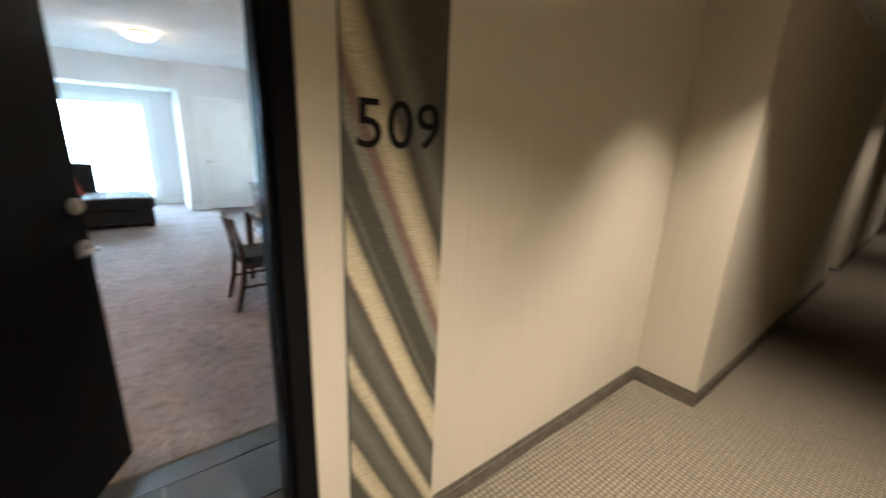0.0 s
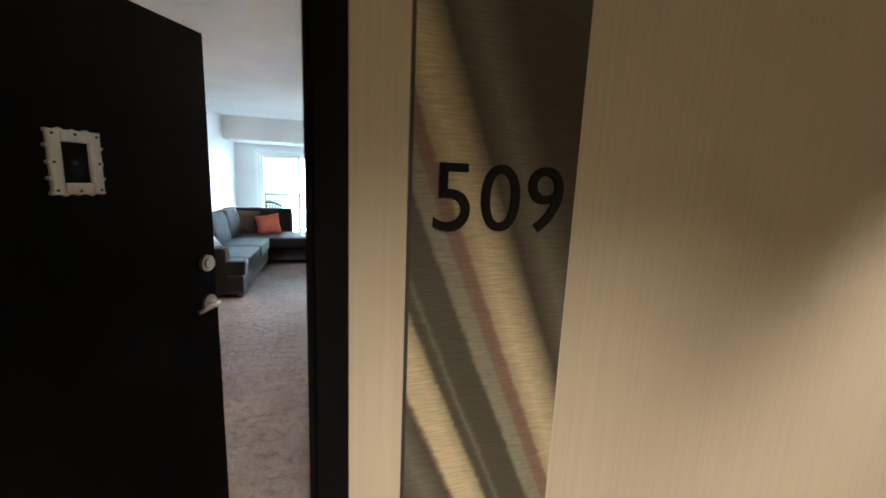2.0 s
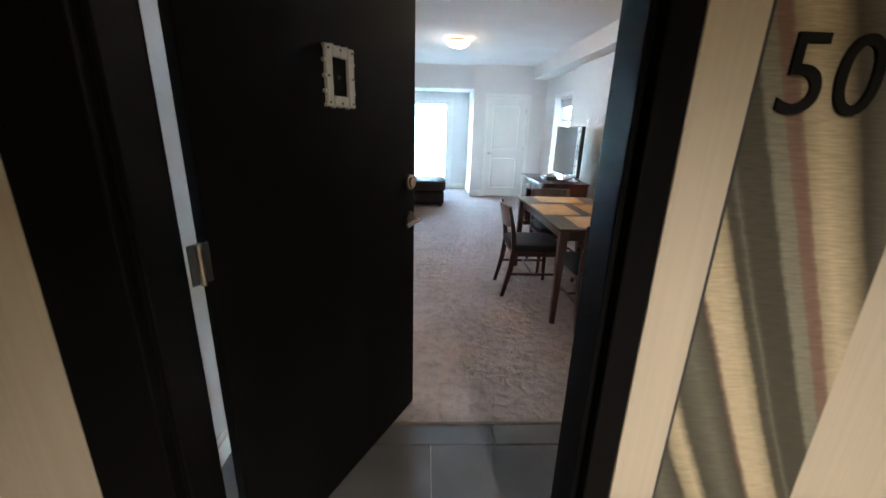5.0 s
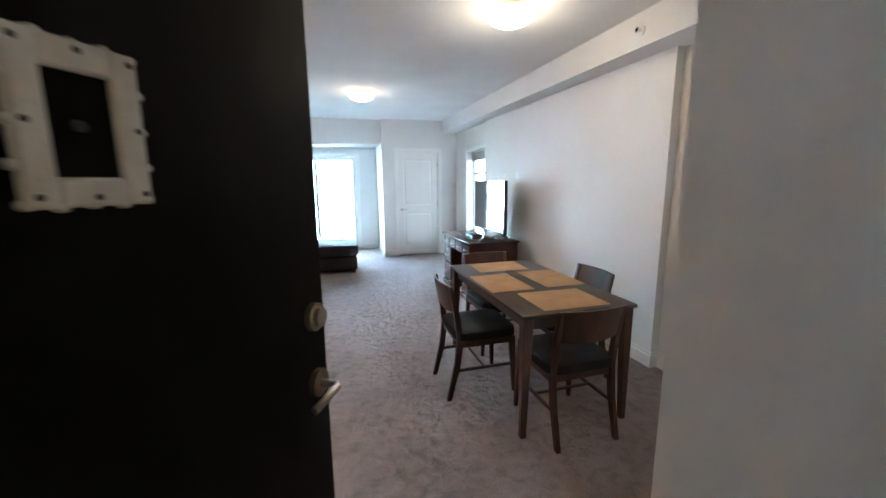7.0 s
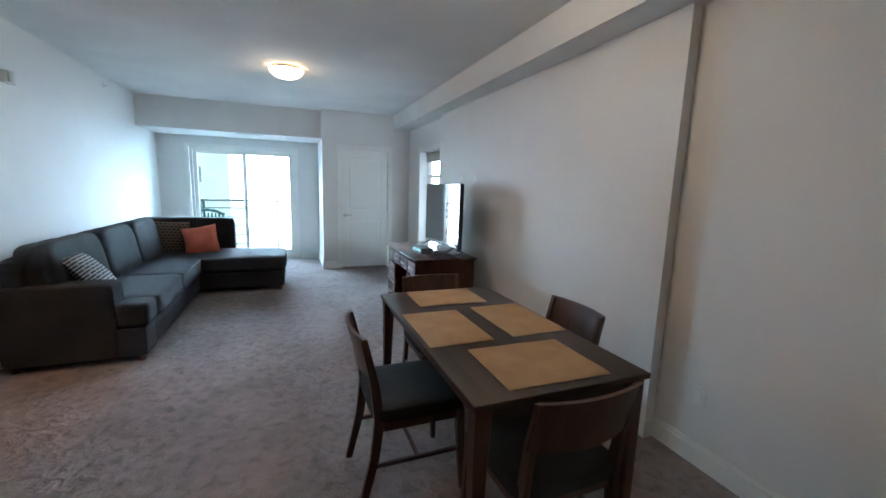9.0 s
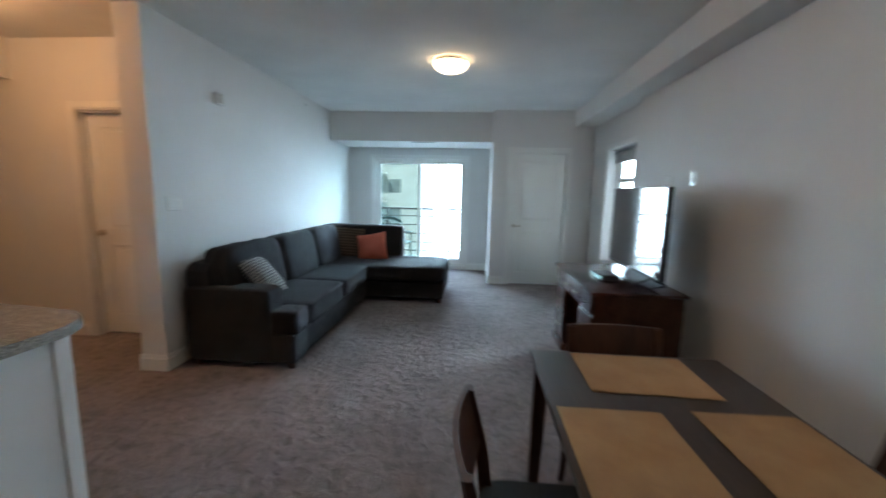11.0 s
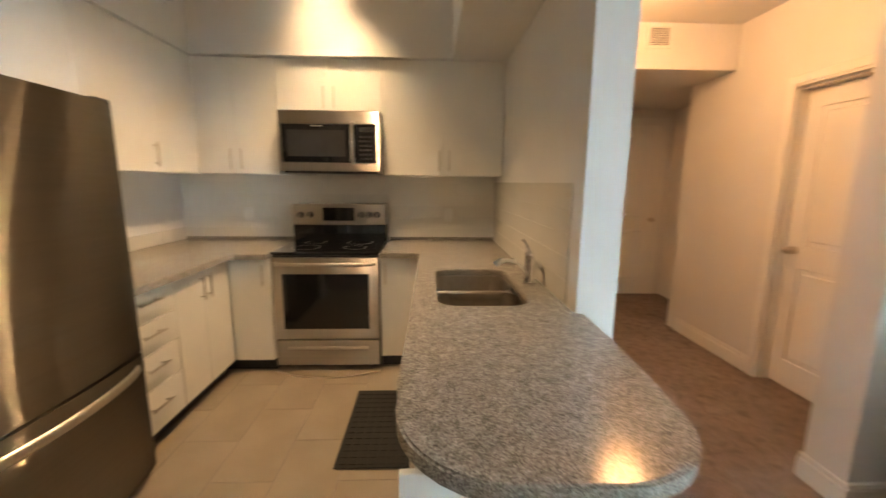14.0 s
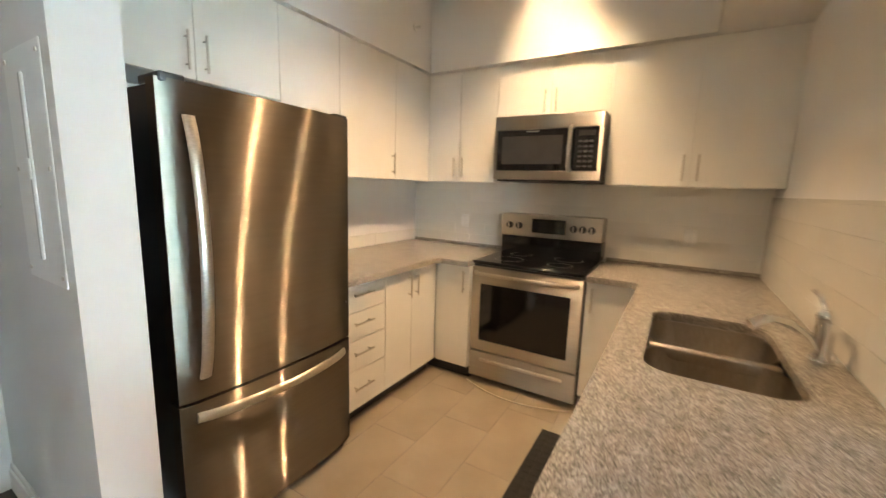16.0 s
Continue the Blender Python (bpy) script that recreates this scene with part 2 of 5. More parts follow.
def plush(name, dark, light):
    """Cut-pile carpet: trodden patches a hand wide, dents between them, and the tufts."""
    m = mat(name, dark, light, 2.4, 0.95, spec=0.1, detail=3.0, lo=0.30, hi=0.70)
    n, ln = m.node_tree.nodes, m.node_tree.links
    b = n["Principled BSDF"]
    tc = n.new("ShaderNodeTexCoord")
    base = b.inputs["Base Color"].links[0].from_socket
    tread, tuft = n.new("ShaderNodeTexNoise"), n.new("ShaderNodeTexNoise")
    for x, sc, de, di in ((tread, 15.0, 6.0, 0.5), (tuft, 170.0, 3.0, 0.0)):
        x.inputs["Scale"].default_value, x.inputs["Detail"].default_value, x.inputs["Distortion"].default_value = sc, de, di
        ln.new(tc.outputs["Object"], x.inputs["Vector"])
    rp = n.new("ShaderNodeValToRGB")
    e = rp.color_ramp.elements
    e[0].position, e[0].color = 0.30, (0.22, 0.22, 0.22, 1)
    e[1].position, e[1].color = 0.62, (0.62, 0.62, 0.62, 1)
    e.new(0.44).color = (0.47, 0.47, 0.47, 1)
    ln.new(tread.outputs[0], rp.inputs[0])
    col = base
    for src, f in ((rp.outputs[0], 0.45), (tuft.outputs[0], 0.75)):
        mx = n.new("ShaderNodeMix")
        mx.data_type, mx.blend_type = "RGBA", "OVERLAY"
        mx.inputs["Factor"].default_value = f
        ln.new(col, mx.inputs["A"])
        ln.new(src, mx.inputs["B"])
        col = mx.outputs["Result"]
    ln.new(col, b.inputs["Base Color"])
    normal = None
    for src, st, di in ((tread.outputs[0], 0.7, 0.03), (tuft.outputs[0], 0.9, 0.006)):
        bp = n.new("ShaderNodeBump")
        bp.inputs["Strength"].default_value, bp.inputs["Distance"].default_value = st, di
        ln.new(src, bp.inputs["Height"])
        if normal:
            ln.new(normal, bp.inputs["Normal"])
        normal = bp.outputs[0]
    ln.new(normal, b.inputs["Normal"])
    return m


M["carpet"] = plush("taupe_plush_carpet", (0.215, 0.180, 0.172), (0.275, 0.235, 0.226))


def weave(name, c1, c2, size):
    """A loop carpet with a grid of raised tufts."""
    m = mat(name, c1, c2, 2.0, 0.95, spec=0.1)
    n, ln = m.node_tree.nodes, m.node_tree.links
    b = n["Principled BSDF"]
    tc, br = n.new("ShaderNodeTexCoord"), n.new("ShaderNodeTexBrick")
    mp = n.new("ShaderNodeMapping")
    mp.inputs["Rotation"].default_value = (0, 0, radians(2))
    ln.new(tc.outputs["Object"], mp.inputs[0])
    ln.new(mp.outputs[0], br.inputs["Vector"])
    br.offset = 0.0
    br.inputs["Scale"].default_value = 1.0
    br.inputs["Brick Width"].default_value, br.inputs["Row Height"].default_value = size, size
    br.inputs["Mortar Size"].default_value, br.inputs["Mortar Smooth"].default_value = size * 0.17, 0.7
    br.inputs["Color1"].default_value, br.inputs["Color2"].default_value = rgb(c2), rgb([x * 0.86 for x in c2])
    br.inputs["Mortar"].default_value = rgb(c1)
    ns = n.new("ShaderNodeTexNoise")
    ns.inputs["Scale"].default_value = 260
    ln.new(tc.outputs["Object"], ns.inputs["Vector"])
    mx = n.new("ShaderNodeMix")
    mx.data_type, mx.blend_type = "RGBA", "OVERLAY"
    mx.inputs["Factor"].default_value = 0.5
    ln.new(br.outputs["Color"], mx.inputs["A"])
    ln.new(ns.outputs[0], mx.inputs["B"])
    ln.new(mx.outputs["Result"], b.inputs["Base Color"])
    bp = n.new("ShaderNodeBump")
    bp.inputs["Strength"].default_value, bp.inputs["Distance"].default_value, bp.invert = 0.9, 0.006, True
    ln.new(br.outputs["Fac"], bp.inputs["Height"])
    ln.new(bp.outputs[0], b.inputs["Normal"])
    return m


M["corridor_carpet"] = weave("corridor_loop_carpet", (0.10, 0.080, 0.058), (0.29, 0.245, 0.185), 0.026)
M["carpet_base"] = mat("carpet_base_strip", (0.11, 0.092, 0.07), (0.155, 0.132, 0.102), 14, 0.95, bump=0.8, bscale=260, spec=0.1, fine=0.6)


def banded(name):
    """The picture panel: slanting bands of sand, sage, clay and umber with ragged edges."""
    m = bpy.data.materials.new(name)
    m.use_nodes = True
    n, ln = m.node_tree.nodes, m.node_tree.links
    b = n["Principled BSDF"]
    tc, mp = n.new("ShaderNodeTexCoord"), n.new("ShaderNodeMapping")
    ln.new(tc.outputs["Object"], mp.inputs[0])
    sx = n.new("ShaderNodeSeparateXYZ")
    ln.new(mp.outputs[0], sx.inputs[0])
    no = n.new("ShaderNodeTexNoise")
    no.inputs["Scale"].default_value, no.inputs["Detail"].default_value = 3.0, 8
    ln.new(mp.outputs[0], no.inputs["Vector"])

    def math_node(op, a, c):
        q = n.new("ShaderNodeMath")
        q.operation = op
        for i, s in enumerate((a, c)):
            if isinstance(s, (int, float)):
                q.inputs[i].default_value = s
            else:
                ln.new(s, q.inputs[i])
        return q.outputs[0]

    # position across the slant: bands fall to the right and fan out downwards
    zz = math_node("MULTIPLY", sx.outputs["Z"], 0.493)
    z2 = math_node("MULTIPLY", math_node("MULTIPLY", sx.outputs["Z"], sx.outputs["Z"]), -0.0323)
    u = math_node("ADD", math_node("ADD", sx.outputs["X"], zz), z2)
    u = math_node("ADD", u, math_node("MULTIPLY", math_node("SUBTRACT", no.outputs[0], 0.5), 0.016))
    fn = n.new("ShaderNodeTexNoise")
    fn.inputs["Scale"].default_value, fn.inputs["Detail"].default_value = 70.0, 5
    ln.new(mp.outputs[0], fn.inputs["Vector"])
    u = math_node("ADD", u, math_node("MULTIPLY", math_node("SUBTRACT", fn.outputs[0], 0.5), 0.011))
    u = math_node("DIVIDE", u, 1.4)
    r = n.new("ShaderNodeValToRGB")
    sand, straw, clay = (0.36, 0.305, 0.20, 1), (0.52, 0.45, 0.305, 1), (0.20, 0.125, 0.098, 1)
    sage, moss, umber, deep = (0.145, 0.14, 0.11, 1), (0.22, 0.215, 0.165, 1), (0.055, 0.047, 0.035, 1), (0.065, 0.062, 0.046, 1)
    stops = [(0.0, deep), (0.14, deep), (0.155, straw), (0.187, sand), (0.19, deep), (0.222, sage), (0.255, deep), (0.263, sand), (0.283, straw), (0.298, deep), (0.335, sage), (0.365, deep), (0.370, clay), (0.376, straw), (0.402, straw), (0.418, sand),
             (0.426, deep), (0.436, deep), (0.441, sage), (0.447, deep), (0.488, deep), (0.495, moss), (0.516, moss), (0.520, clay), (0.538, clay), (0.542, sand), (0.565, straw), (0.592, sand), (0.618, umber), (0.66, sage), (0.71, umber), (1.0, deep)]
    e = r.color_ramp.elements
    e[0].position, e[0].color = stops[0]
    e[1].position, e[1].color = stops[-1]
    for p, c in stops[1:-1]:
        e.new(p).color = c
    ln.new(u, r.inputs[0])
    # short fibres drawn across the bands
    m3, fb, ov = n.new("ShaderNodeMapping"), n.new("ShaderNodeTexNoise"), n.new("ShaderNodeMix")
    m3.inputs["Rotation"].default_value, m3.inputs["Scale"].default_value = (0, radians(28), 0), (22, 1, 230)
    fb.inputs["Scale"].default_value, fb.inputs["Detail"].default_value = 1.0, 4
    ln.new(tc.outputs["Object"], m3.inputs[0])
    ln.new(m3.outputs[0], fb.inputs["Vector"])
    ov.data_type, ov.blend_type = "RGBA", "OVERLAY"
    ov.inputs["Factor"].default_value = 0.55
    ln.new(r.outputs[0], ov.inputs["A"])
    ln.new(fb.outputs[0], ov.inputs["B"])
    ln.new(ov.outputs["Result"], b.inputs["Base Color"])
    b.inputs["Roughness"].default_value = 0.5
    return m


M["panel"] = banded("banded_picture_panel")


def checked(name, c1, c2, size, long=1.0):
    m = mat(name, c1, c2, 20, 0.9, spec=0.15)
    n, ln = m.node_tree.nodes, m.node_tree.links
    b = n["Principled BSDF"]
    tc, br = n.new("ShaderNodeTexCoord"), n.new("ShaderNodeTexBrick")
    mp = n.new("ShaderNodeMapping")
    mp.inputs["Rotation"].default_value = (radians(-90), 0, 0)
    ln.new(tc.outputs["Object"], mp.inputs[0])
    ln.new(mp.outputs[0], br.inputs["Vector"])
    br.inputs["Scale"].default_value = 1.0
    br.inputs["Brick Width"].default_value, br.inputs["Row Height"].default_value = size * long, size * 0.8
    br.inputs["Mortar Size"].default_value = size * 0.16
    br.inputs["Color1"].default_value, br.inputs["Color2"].default_value, br.inputs["Mortar"].default_value = rgb(c1), rgb([x * 0.8 for x in c1]), rgb(c2)
    ln.new(br.outputs["Color"], b.inputs["Base Color"])
    return m


M["check_dark"] = checked("plaid_cushion_cotton", (0.085, 0.062, 0.045), (0.17, 0.14, 0.105), 0.05, 1.0)
M["check_light"] = checked("grey_white_cushion_cotton", (0.075, 0.075, 0.08), (0.37, 0.355, 0.33), 0.032, 2.6)

glow = bpy.data.materials.new("lit_glass_bowl")
glow.use_nodes = True
gb = glow.node_tree.nodes["Principled BSDF"]
gb.inputs["Base Color"].default_value = (0.9, 0.85, 0.75, 1)
gb.inputs["Emission Color"].default_value, gb.inputs["Emission Strength"].default_value = (1.0, 0.72, 0.42, 1), 5.0
M["glow"] = glow
# emissive colour for the backdrop: daylight through the balcony door comes from it
sky_glow = bpy.data.materials.new("glowing_daylight_backdrop")
sky_glow.use_nodes = True
hb = sky_glow.node_tree.nodes["Principled BSDF"]
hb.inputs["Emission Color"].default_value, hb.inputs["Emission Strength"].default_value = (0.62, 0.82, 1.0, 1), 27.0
M["sky_glow"] = sky_glow
glass = bpy.data.materials.new("clear_glass")
glass.use_nodes = True
qb = glass.node_tree.nodes["Principled BSDF"]
qb.inputs["Base Color"].default_value = (0.92, 0.98, 0.96, 1)
qb.inputs["Transmission Weight"].default_value, qb.inputs["Roughness"].default_value, qb.inputs["IOR"].default_value = 1.0, 0.0, 1.02
M["glass"] = glass
screen = glass.copy()
screen.name = "tinted_screened_glass"
screen.node_tree.nodes["Principled BSDF"].inputs["Base Color"].default_value = (0.42, 0.58, 0.56, 1)
M["screen"] = screen


# ---------------------------------------------------------------- building blocks
def box(bm, x0, y0, z0, x1, y1, z1, r=0.0, seg=1):
    """A box between two corners, its edges rounded by r."""
    lo, hi = Vector((min(x0, x1), min(y0, y1), min(z0, z1))), Vector((max(x0, x1), max(y0, y1), max(z0, z1)))
    g = bmesh.ops.create_cube(bm, size=1.0, matrix=Matrix.Translation((lo + hi) / 2) @ Matrix.Diagonal((*(hi - lo), 1)))
    if r > 0:
        r = min(r, min(hi - lo) * 0.49)
        edges = list({e for v in g["verts"] for e in v.link_edges})
        bmesh.ops.bevel(bm, geom=edges, offset=r, segments=seg, affect="EDGES", profile=0.5)
    return bm


def cyl(bm, x, y, z, r, h, axis="z", r2=None, n=20):
    """A cylinder or cone that starts at a point and runs along an axis."""
    turn = {"z": Matrix(), "x": pose(0, 0, 0, 0, 90, 0), "y": pose(0, 0, 0, -90, 0, 0)}[axis]
    bmesh.ops.create_cone(bm, cap_ends=True, segments=n, radius1=r, radius2=r if r2 is None else r2, depth=h, matrix=Matrix.Translation((x, y, z)) @ turn @ Matrix.Translation((0, 0, h / 2)))
    return bm


def puffed(bm, c, s, n=5.0, div=7, wrinkle=0.0):
    """A stuffed block: a cube drawn towards a rounded shape."""
    g = bmesh.new()
    bmesh.ops.create_cube(g, size=2.0)
    bmesh.ops.subdivide_edges(g, edges=g.edges[:], cuts=div, use_grid_fill=True)
    for v in g.verts:
        p = v.co
        k = (abs(p.x) ** n + abs(p.y) ** n + abs(p.z) ** n) ** (1 / n)
        q = p / k
        w = 1 + wrinkle * noise.noise(Vector((q.x * 2.1 + c[0], q.y * 2.1 + c[1], q.z * 2.1 + c[2])))
        v.co = Vector((c[0] + q.x * s[0] / 2 * w, c[1] + q.y * s[1] / 2 * w, c[2] + q.z * s[2] / 2 * w))
    me = bpy.data.meshes.new("tmp")
    g.to_mesh(me)
    g.free()
    bm.from_mesh(me)
    bpy.data.meshes.remove(me)
    return bm


def pillow(w, h, t, div=12):
    """A square scatter cushion in its own plane (x, z), pinched at the corners."""
    bm = bmesh.new()
    for side in (1, -1):
        g = {}
        for i in range(div + 1):
            for j in range(div + 1):
                u, v = 2 * i / div - 1, 2 * j / div - 1
                k = max(0.0, (1 - abs(u) ** 2.6)) ** 0.5 * max(0.0, (1 - abs(v) ** 2.6)) ** 0.5
                sh = 1 - 0.07 * (1 - abs(u * v)) * (abs(u) ** 4 + abs(v) ** 4)
                g[i, j] = bm.verts.new((u * w / 2 * sh, side * t / 2 * k, v * h / 2 * sh))
        for i in range(div):
            for j in range(div):
                f = [g[i, j], g[i + 1, j], g[i + 1, j + 1], g[i, j + 1]]
                bm.faces.new(f if side < 0 else f[::-1])
    bmesh.ops.remove_doubles(bm, verts=bm.verts[:], dist=0.0005)
    return bm


def tube(bm, pts, r, n=8):
    """A round bar through a few points."""
    pts = [Vector(p) for p in pts]
    rings = []
    for i, p in enumerate(pts):
        d = (pts[min(i + 1, len(pts) - 1)] - pts[max(i - 1, 0)]).normalized()
        q = d.to_track_quat("Z", "Y").to_matrix()
        rings.append([bm.verts.new(p + q @ Vector((r * math.cos(a), r * math.sin(a), 0))) for a in [2 * math.pi * k / n for k in range(n)]])
    for a, b in zip(rings, rings[1:]):
        for k in range(n):
            bm.faces.new((a[k], a[(k + 1) % n], b[(k + 1) % n], b[k]))
    bm.faces.new(rings[0][::-1])
    bm.faces.new(rings[-1])
    return bm


def mesh_of(name, bm, material, smooth=True):
    me = bpy.data.meshes.new(name)
    bmesh.ops.recalc_face_normals(bm, faces=bm.faces[:])
    if smooth:
        for f in bm.faces:
            f.smooth = True
        for e in bm.edges:
            if len(e.link_faces) == 2 and e.calc_face_angle(0.0) > radians(38):
                e.smooth = False
    bm.to_mesh(me)
    bm.free()
    me.materials.append(material)
    return me


def part(name, bm, material, parent, label=""):
    ob = new(name, mesh_of(name, bm, material))
    ob.parent = parent
    return tagged(ob, label)


def structure(name, bm, material, label, category=""):
    return tagged(new(name, mesh_of(name, bm, material)), label, category or name.split("_")[0], kind="structure")


def thing(name, x, y, z, label, category, group="", rz=0.0):
    ob = new(name)
    ob.empty_display_size = 0.1
    ob.matrix_world = pose(x, y, z, 0, 0, rz)
    return tagged(ob, label, category, group)


def boxes(*rows, r=0.0):
    bm = bmesh.new()
    for row in rows:
        box(bm, *row, r=r)
    return bm


# ---------------------------------------------------------------- the shell
H = 2.66
CF = -0.035                   # corridor carpet
NX, NY = 1.17, 2.26           # corner of the entry passage
structure("floor_living", boxes((-5.2, 2.19, -0.2, 2.9, 10.2, 0.0)), M["carpet"], "taupe plush carpet worn in soft patches", "carpet")
structure("floor_corridor", boxes((-5, -0.9, -0.25, 20, 1.30, CF)), M["corridor_carpet"], "beige loop carpet with a small grid weave", "carpet")

# sofa wall, hall walls, partition
structure("wall_sofa", boxes((-1.58, 5.69, 0, -1.38, 10.4, H)), M["paint"], "white painted wall behind the sofa", "wall")
# fourth box: unseen board added behind the door to block stray outdoor light
structure("wall_hall", boxes((-3.53, 6.29, 0, -2.58, 6.43, H), (-2.58, 6.29, 2.07, -1.80, 6.43, H), (-1.80, 6.29, 0, -1.58, 6.43, H), (-2.60, 6.431, 0, -1.78, 6.47, 2.10), (-3.67, 6.29, 0, -3.53, 6.9, H)), M["paint"], "white hall wall with a door opening", "wall")
structure("wall_hall_end", boxes((-4.95, 4.4, 0, -4.80, 7.0, H), (-4.80, 6.86, 0, -3.67, 7.0, H)), M["paint"], "white wall at the end of the hall", "wall")
structure("hall_bulkhead", boxes((-4.80, 4.56, 2.32, -3.14, 6.29, H), (-4.80, 6.29, 2.32, -3.67, 6.86, H)), M["paint"], "white dropped bulkhead across the hall", "bulkhead")
structure("wall_partition", boxes((-3.60, 4.44, 0, -1.41, 4.60, H), (-4.80, 4.44, 0, -3.60, 4.60, H)), M["paint"], "white partition between kitchen and hall", "wall")
# kitchen walls
structure("wall_kitchen_back", boxes((-3.60, 1.55, 0, -3.45, 4.44, 3.05)), M["paint"], "white kitchen wall behind the range", "wall")
structure("wall_kitchen_side", boxes((-3.45, 1.55, 0, -0.78, 1.68, 3.05)), M["paint"], "white kitchen wall behind the fridge", "wall")
structure("wall_fridge_end", boxes((-0.78, 1.44, 0, -0.62, 2.52, H)), M["paint"], "white stub wall beside the fridge", "wall")
structure("kitchen_bulkhead", boxes((-3.45, 1.68, 2.35, -3.08, 4.44, 3.05), (-3.08, 1.68, 2.35, -0.78, 2.065, 3.05), (-3.08, 4.02, 2.35, -1.17, 4.44, 3.05), (-1.17, 1.68, H, -0.78, 4.44, 3.05)), M["paint"], "white bulkhead above the kitchen cabinets", "bulkhead")
structure("ceiling_kitchen", boxes((-3.6, 1.5, 3.05, -0.7, 4.56, 3.15)), M["ceiling"], "white kitchen ceiling", "ceiling")
# entry and corridor
structure("wall_entry", boxes((-5, 1.29, 0, -0.36, 1.44, 2.7), (0.72, 1.29, 0, 2.92, 1.44, 2.7), (-0.36, 1.29, 2.13, 0.72, 1.44, 2.7)), M["vinyl"], "beige vinyl corridor wall with a door opening", "wall")
structure("wall_entry_lining", boxes((-0.62, 1.443, 0, -0.36, 1.455, H), (0.72, 1.443, 0, NX, 1.455, H), (-0.36, 1.443, 2.13, 0.72, 1.455, H)), M["paint"], "white painted inner face of the entry wall", "wall")
structure("wall_entry_side", boxes((NX, 1.443, 0, 2.9, NY, H)), M["paint"], "white wall beside the entry", "wall")
structure("wall_corridor_pier", boxes((2.92, 0.92, 0, 6.9, 1.44, 2.7), (6.9, 1.29, 0, 7.9, 1.44, 2.7), (7.9, 0.92, 0, 11.5, 1.44, 2.7), (11.5, 1.29, 0, 12.5, 1.44, 2.7), (12.5, 0.92, 0, 20, 1.44, 2.7)), M["vinyl"], "beige vinyl corridor wall with door recesses", "wall")
structure("wall_corridor_far", boxes((-5, -1.05, 0, 20, -0.9, 2.7), (-5.1, -0.9, 0, -5, 1.44, 2.7), (20, -0.9, 0, 20.1, 1.44, 2.7)), M["vinyl"], "beige vinyl corridor wall", "wall")
structure("ceiling_corridor", boxes((-5.1, -1.05, 2.5, 20.1, 1.29, 2.6)), M["ceiling"], "white corridor ceiling", "ceiling")
# living room
structure("wall_window", boxes((-1.38, 10.2, 0, -0.92, 10.4, 2.3), (-0.92, 10.2, 2.02, 0.78, 10.4, 2.3), (0.78, 10.2, 0, 1.2, 10.4, 2.3), (-0.92, 10.2, 0, 0.78, 10.4, 0.06)), M["paint"], "white wall round the balcony door", "wall")
structure("window_bulkhead", boxes((-1.38, 9.3, 2.21, 1.2, 10.4, H)), M["paint"], "white bulkhead above the balcony door", "bulkhead")
structure("wall_closet", boxes((1.2, 9.14, 0, 1.44, 10.4, H), (1.44, 9.14, 2.05, 2.35, 9.26, H), (2.35, 9.14, 0, 2.9, 9.26, H), (1.44, 9.9, 0, 2.9, 10.0, H)), M["paint"], "white closet wall with a door opening", "wall")
RX = 2.63
structure("wall_right", boxes((RX, 3.77, 0, 2.9, 7.36, H), (2.70, NY, 0, 2.9, 3.77, H), (2.70, 7.36, 0, 2.9, 7.55, H), (2.70, 8.45, 0, 2.9, 9.14, H), (2.70, 7.55, 0, 2.9, 8.45, 0.55), (2.70, 7.55, 2.02, 2.9, 8.45, H)), M["paint"], "white wall beside the dining table", "wall")
structure("ceiling_beam", boxes((2.40, NY, 2.42, 2.70, 9.14, H - 0.002)), M["paint"], "white boxed beam along the ceiling", "beam")
cl = boxes((-0.78, 1.44, H, 3.0, 10.4, H + 0.12), (-5.0, 4.44, H, -0.78, 10.4, H + 0.12))
structure("ceiling_living", cl, M["ceiling"], "white stippled ceiling", "ceiling")


# ---------------------------------------------------------------- skirting, casings and doors
def skirting(name, runs, material, h, t, label, z=0.0):
    """Runs of (x0, y0, x1, y1, side): the face that they lie against, side +1 or -1 across it."""
    bm = bmesh.new()
    for x0, y0, x1, y1, s in runs:
        if abs(x1 - x0) > abs(y1 - y0):
            box(bm, x0, y0, z, x1, y0 + s * t, z + h - 0.03, r=0.002)
            box(bm, x0, y0, z + h - 0.03, x1, y0 + s * t * 0.6, z + h, r=0.003)
        else:
            box(bm, x0, y0, z, x0 + s * t, y1, z + h - 0.03, r=0.002)
            box(bm, x0, y0, z + h - 0.03, x0 + s * t * 0.6, y1, z + h, r=0.003)
    return structure(name, bm, material, label, "baseboard")


skirting("baseboard_living", [(-1.38, 5.69, -1.38, 10.2, 1), (-1.58, 5.69, -1.365, 5.69, -1), (-1.58, 5.675, -1.58, 6.29, -1), (-3.53, 6.29, -2.65, 6.29, -1), (-1.73, 6.29, -1.595, 6.29, -1),
                              (-1.38, 10.2, -1.0, 10.2, -1), (0.86, 10.2, 1.2, 10.2, -1), (1.2, 9.125, 1.2, 10.2, -1), (1.185, 9.14, 1.43, 9.14, -1), (2.37, 9.14, 2.70, 9.14, -1),
                              (RX, 3.755, RX, 7.375, -1), (2.70, NY, 2.70, 3.77, -1), (RX - 0.015, 3.77, 2.70, 3.77, -1), (2.70, 7.36, 2.70, 9.14, -1), (NX - 0.015, NY, 2.70, NY, 1), (NX, 1.46, NX, NY + 0.015, -1),
                              (-4.8, 4.60, -1.41, 4.60, 1), (-0.62, 1.46, -0.62, 2.535, 1), (-0.78, 2.52, -0.605, 2.52, 1)], M["trim"], 0.13, 0.015, "white moulded baseboard")
